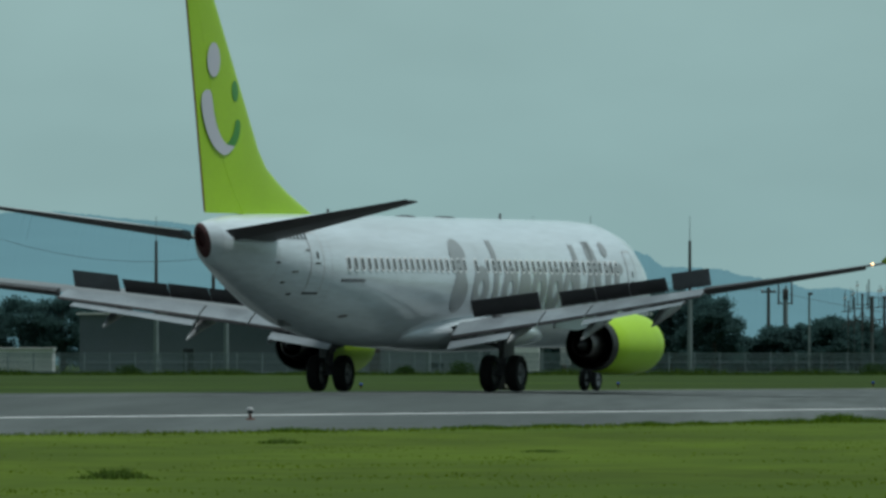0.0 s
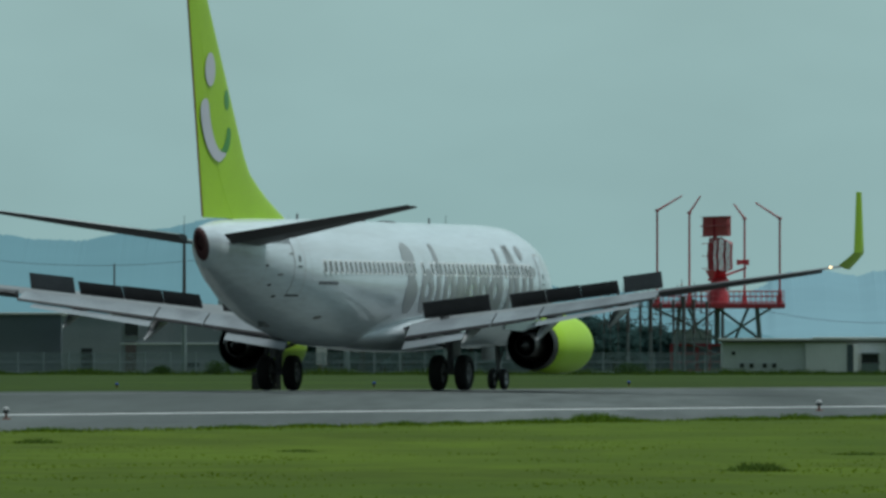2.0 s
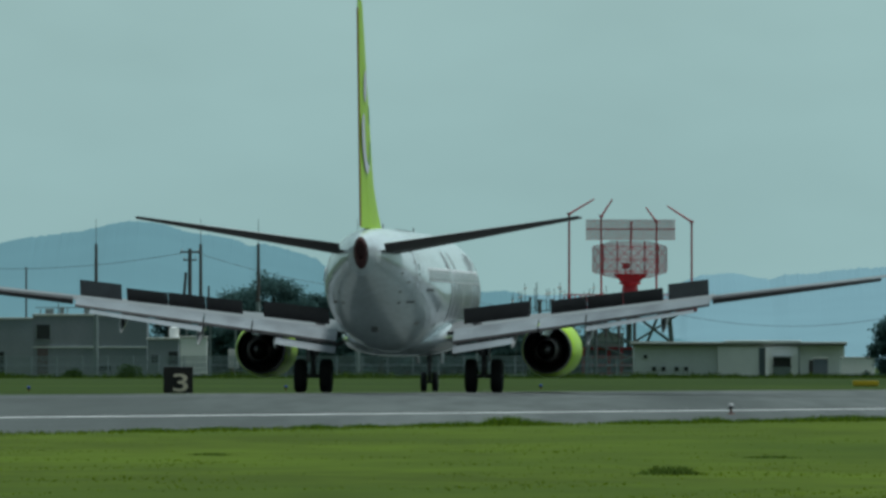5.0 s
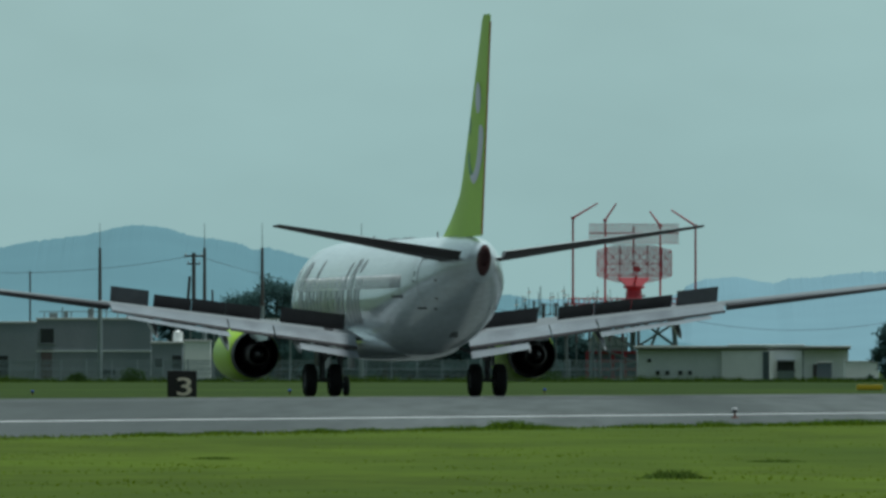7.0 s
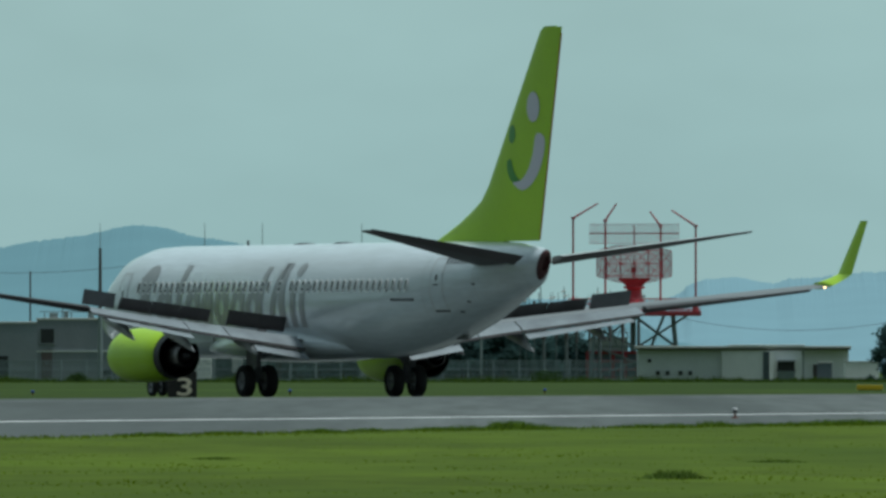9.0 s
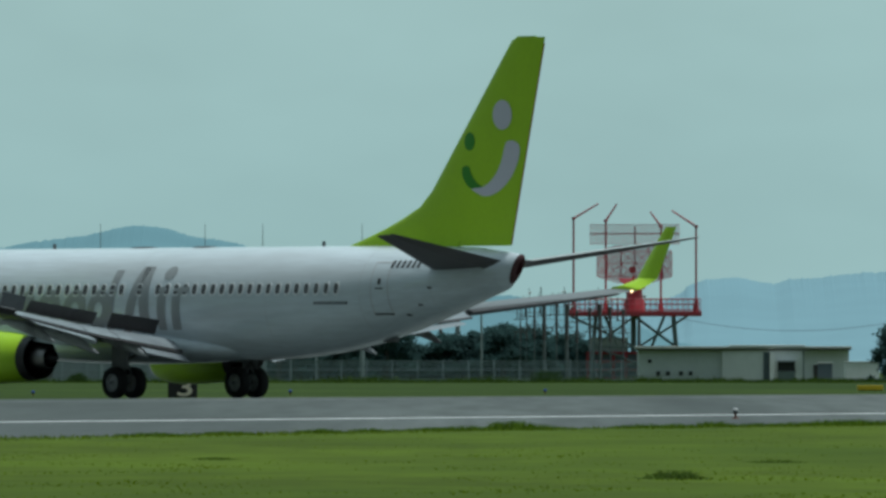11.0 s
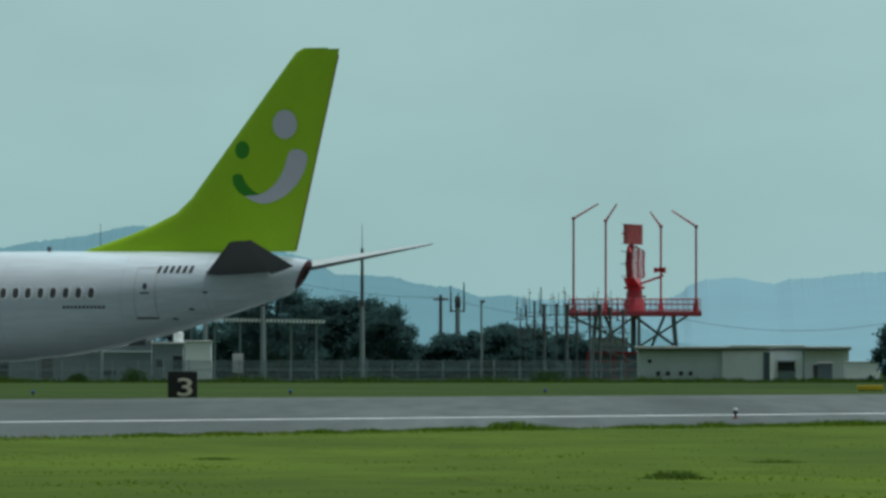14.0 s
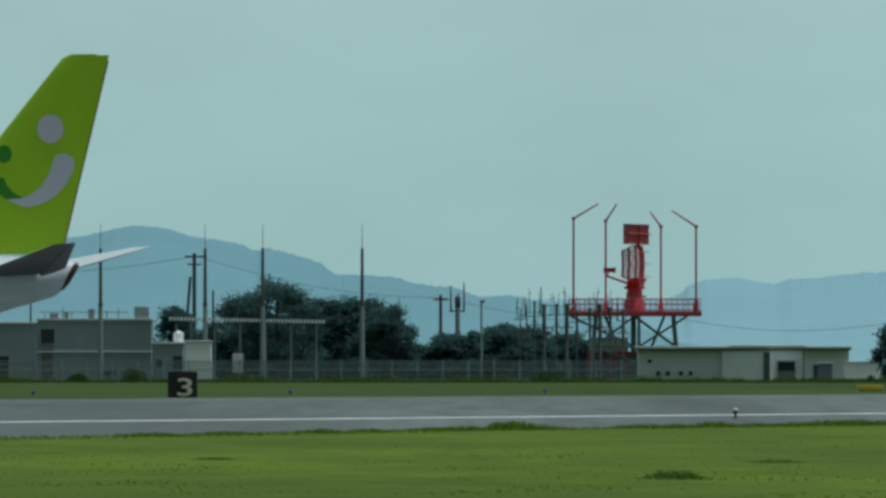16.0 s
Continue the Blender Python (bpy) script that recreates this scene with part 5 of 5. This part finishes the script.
# ---------------------------------------------------------------- weeds and grass
def clump(name, label, x, y, z, wide, high, count, seed, material, depth=None):
    r = random.Random(seed)
    verts, faces = [], []
    depth = depth or wide
    for i in range(count):
        px, py = r.gauss(0, 0.38) * wide, r.gauss(0, 0.38) * depth
        k = max(0.15, 1 - (2 * px / wide) ** 2 * 0.6) * r.uniform(0.4, 1.0)
        a, w = r.uniform(0, 6.28), r.uniform(0.008, 0.02) * (1 + 3 * high)
        lean = Vector((r.gauss(0, 0.8), r.gauss(0, 0.8), 1)) * high * k
        n = len(verts)
        verts += [(px - w * math.cos(a), py - w * math.sin(a), -0.02), (px + w * math.cos(a), py + w * math.sin(a), -0.02), (px + lean.x, py + lean.y, lean.z)]
        faces.append((n, n + 1, n + 2))
    me = bpy.data.meshes.new(name)
    me.from_pydata(verts, [], faces)
    me.materials.append(material)
    o = tagged(new(name, me), label, "weeds", "weed clumps", "stuff")
    o.location = (x, y, z)


for i, (x, y, w, h, n) in enumerate(((3.2, 197, 0.75, 0.15, 420), (-8.5, 184, 0.75, 0.17, 420), (-8.9, 258, 0.8, 0.12, 300), (-3.8, 236, 0.7, 0.05, 400), (5.4, 230, 0.9, 0.05, 400))):
    clump("weed_clump", "dark rank weed clump in the mown grass", x, y, grass_height(run_coords(x, y)[1]), w, h, n, 60 + i, M["weeds"], w * 3)
for i, (a, w, h, n) in enumerate(((-85.0, 1.2, 0.28, 700), (-82.5, 1.0, 0.16, 400), (-58.0, 1.4, 0.20, 600), (-49.0, 1.0, 0.24, 600), (-97.0, 1.0, 0.12, 400), (-112.0, 1.3, 0.12, 400), (-71.0, 1.0, 0.14, 300), (-64.0, 1.6, 0.13, 400), (-53.0, 1.2, 0.16, 400), (-91.0, 1.5, 0.12, 400), (-120.0, 1.6, 0.13, 400), (-104.0, 1.1, 0.15, 400), (-43.0, 1.4, 0.18, 400), (-134.0, 1.5, 0.14, 400), (-74.5, 1.8, 0.15, 500), (-67.5, 1.2, 0.19, 450), (-60.5, 1.5, 0.15, 450), (-55.5, 1.1, 0.21, 450), (-46.0, 1.6, 0.17, 450), (-40.0, 1.2, 0.20, 450), (-88.5, 1.8, 0.16, 450))):
    c = on_run(a, 42.6 + verge_shift(a))
    clump("verge_clump", "tall green grass clump at the runway verge", c.x, c.y, grass_height(43.2), w, h, n, 80 + i, M["verge"], w * 1.5)
def bush(x, d, wide, high, seed):
    """A rounded low bush of many small leaves."""
    r = random.Random(seed)
    verts, faces = [], []
    for i in range(2600):
        v = Vector((r.gauss(0, 1), r.gauss(0, 1), abs(r.gauss(0, 1)))).normalized() * r.random() ** 0.4
        k = 1 + 0.35 * noise.noise(v * 2.5 + Vector((seed, 0, 0)))
        q = Vector((v.x * wide / 2 * k, v.y * wide / 2 * k, v.z * high * k))
        u = Vector((r.gauss(0, 1), r.gauss(0, 1), r.gauss(0, 1))).normalized() * r.uniform(0.03, 0.07)
        w = Vector((r.gauss(0, 1), r.gauss(0, 1), r.gauss(0, 1))).normalized() * r.uniform(0.05, 0.10)
        n = len(verts)
        verts += [tuple(q - u), tuple(q + u), tuple(q + w)]
        faces.append((n, n + 1, n + 2))
    me = bpy.data.meshes.new("bush")
    me.from_pydata(verts, [], faces)
    me.materials.append(M["bush"])
    o = tagged(new("bush", me), "low dark bush in the far grass", "bush", "bushes in the grass", "stuff")
    o.location = (x, d, grass_height(run_coords(x, d)[1]) - 0.03)


for i, (x, d, w, h) in enumerate(((-23.6, 1085, 2.3, 1.15), (-28.0, 1090, 1.7, 0.75), (7.9, 1090, 2.8, 0.95), (-49.0, 1085, 2.4, 0.8))):
    bush(x, d, w, h, 100 + i)

# the sward: many single blades, thicker in patches
gr = np.random.RandomState(7)
N = 160000
gy = 150 + 250 * gr.rand(N) ** 1.3
gx = gy * (-0.058 + 0.094 * gr.rand(N))
gp = (gx - RUN_MID.x) * RUN_OUT.x + (gy - RUN_MID.y) * RUN_OUT.y
ga = (gx - RUN_MID.x) * RUN_DIR.x + (gy - RUN_MID.y) * RUN_DIR.y
gp = gp - np.array([verge_shift(a) for a in ga])
keep = gp > 41.3
gx, gy, gp = gx[keep], gy[keep], gp[keep]
patch = np.array([noise.noise(Vector((x * 0.35, y * 0.10, 0))) + 0.5 * noise.noise(Vector((x * 1.3, y * 0.4, 5))) for x, y in zip(gx, gy)])
keep = (gp < 41.3 + 5.5 * gr.rand(len(gp)) ** 2) | (gr.rand(len(gp)) < 0.025 + 0.20 * patch)
gx, gy, gp, patch = gx[keep], gy[keep], gp[keep], patch[keep]
gz = -0.54 - 0.0008 * np.minimum(gp - 41, 100)
n = len(gx)
hh = (0.010 + 0.018 * gr.rand(n) + 0.025 * np.clip(patch, 0, 1)) * np.where(gp < 45, 3.2, 0.60)
ang, ww = gr.rand(n) * 6.28, (0.010 + 0.014 * gr.rand(n)) * np.where(gp < 45, 1.0, 1.8)
flat = np.where(gp < 45, 1.0, 3.2)
lx, ly = gr.randn(n) * flat * hh, gr.randn(n) * flat * hh
tri = np.empty((n, 3, 3))
tri[:, 0] = np.stack([gx - ww * np.cos(ang), gy - ww * np.sin(ang), gz - 0.02], 1)
tri[:, 1] = np.stack([gx + ww * np.cos(ang), gy + ww * np.sin(ang), gz - 0.02], 1)
tri[:, 2] = np.stack([gx + lx, gy + ly, gz + hh], 1)
me = bpy.data.meshes.new("sward")
me.vertices.add(3 * n)
me.vertices.foreach_set("co", tri.reshape(-1))
me.loops.add(3 * n)
me.loops.foreach_set("vertex_index", np.arange(3 * n))
me.polygons.add(n)
me.polygons.foreach_set("loop_start", np.arange(0, 3 * n, 3))
me.update(calc_edges=True)
me.materials.append(M["blades"])
tagged(new("sward", me), "short uneven green grass blades", "grass", "", "stuff")

# rank grass left standing before the far fence and the station
fr = random.Random(17)
verts, faces = [], []
for i in range(42000):
    d = fr.uniform(1060, 1150)
    x = fr.uniform(-65.15, 37.58) * d / 1105
    k = max(0.0, 0.55 + 1.1 * noise.noise(Vector((x * 0.22, d * 0.03, 2))) + 0.5 * noise.noise(Vector((x * 1.1, d * 0.1, 9))))
    if k < 0.12:
        continue
    h, w = k * fr.uniform(0.14, 0.55), fr.uniform(0.03, 0.07)
    q = 6.28 * fr.random()
    n = len(verts)
    verts += [(x - w * math.cos(q), d - w * math.sin(q), FAR_Z - 0.04), (x + w * math.cos(q), d + w * math.sin(q), FAR_Z - 0.04), (x + fr.gauss(0, 0.4) * h, d + fr.gauss(0, 0.4) * h, FAR_Z + h)]
    faces.append((n, n + 1, n + 2))
me = bpy.data.meshes.new("rank_grass")
me.from_pydata(verts, [], faces)
me.materials.append(M["rank"])
tagged(new("rank_grass", me), "uneven rank green grass before the fence", "grass", "", "stuff")


# ---------------------------------------------------------------- what moves
# seconds, place of the main gear, heading to the left of +y
TAXI = ((0.0, -10.95, 439.89, -19.35), (0.5, -9.27, 443.66, -18.54), (1.0, -7.77, 447.4, -17.73), (1.5, -6.4, 451.12, -16.84), (2.0, -5.16, 454.81, -15.68),
        (2.5, -4.07, 458.42, -14.28), (3.0, -3.17, 461.95, -12.86), (3.5, -2.38, 465.47, -10.9), (4.0, -1.79, 468.94, -8.77), (4.5, -1.37, 472.34, -6.33),
        (7.0, -1.29, 487.92, 8.52), (7.5, -1.75, 491.25, 12.23), (8.0, -2.32, 494.53, 16.03), (10.5, -7.67, 507.9, 36.96), (11.0, -9.22, 509.59, 41.04),
        (11.5, -10.86, 511.22, 44.84), (12.0, -12.66, 512.75, 48.76), (12.5, -14.59, 514.12, 52.6), (13.0, -16.62, 515.42, 56.11), (13.5, -18.77, 516.67, 59.43),
        (14.0, -21.02, 517.86, 62.85), (14.5, -23.43, 518.97, 66.57), (15.0, -26.02, 520.07, 70.88), (15.5, -28.71, 521.2, 75.51), (16.0, -31.36, 522.33, 80.14))


def motions():
    walk(airliner, [(t, pose(x, y, camber(run_coords(x, y)[1]), 0, 0, a)) for t, x, y, a in TAXI])
    # each wheel rolls as far as its own contact point travels
    times = [k / FPS for k in range(16 * FPS + 1)]
    knots = [r[0] for r in TAXI]
    path = [[float(np.interp(t, knots, [r[k] for r in TAXI])) for k in (1, 2, 3)] for t in times]
    for w, radius, home in WHEELS:
        rows, angle, last = [], 0.0, None
        for t, (x, y, a) in zip(times, path):
            c, s = math.cos(radians(a)), math.sin(radians(a))
            here = Vector((x + home.x * c - home.y * s, y + home.x * s + home.y * c))
            if last is not None:
                angle -= math.degrees((here - last).dot(Vector((-s, c))) / radius)
            last = here
            rows.append((t, pose(*home, angle, 0, 0)))
        walk(w, rows)
    # the radar antenna goes round clockwise once in 3.905 s; at 4.12 s it faces -x
    walk(antenna, [(0.25 * k, Matrix.Translation((RX, RD, FAR_Z + PZ + 2.6)) @ pose(0, 0, 0, 0, 0, 180 - 360 * (0.25 * k - 4.12) / 3.905)) for k in range(65)])


motions()
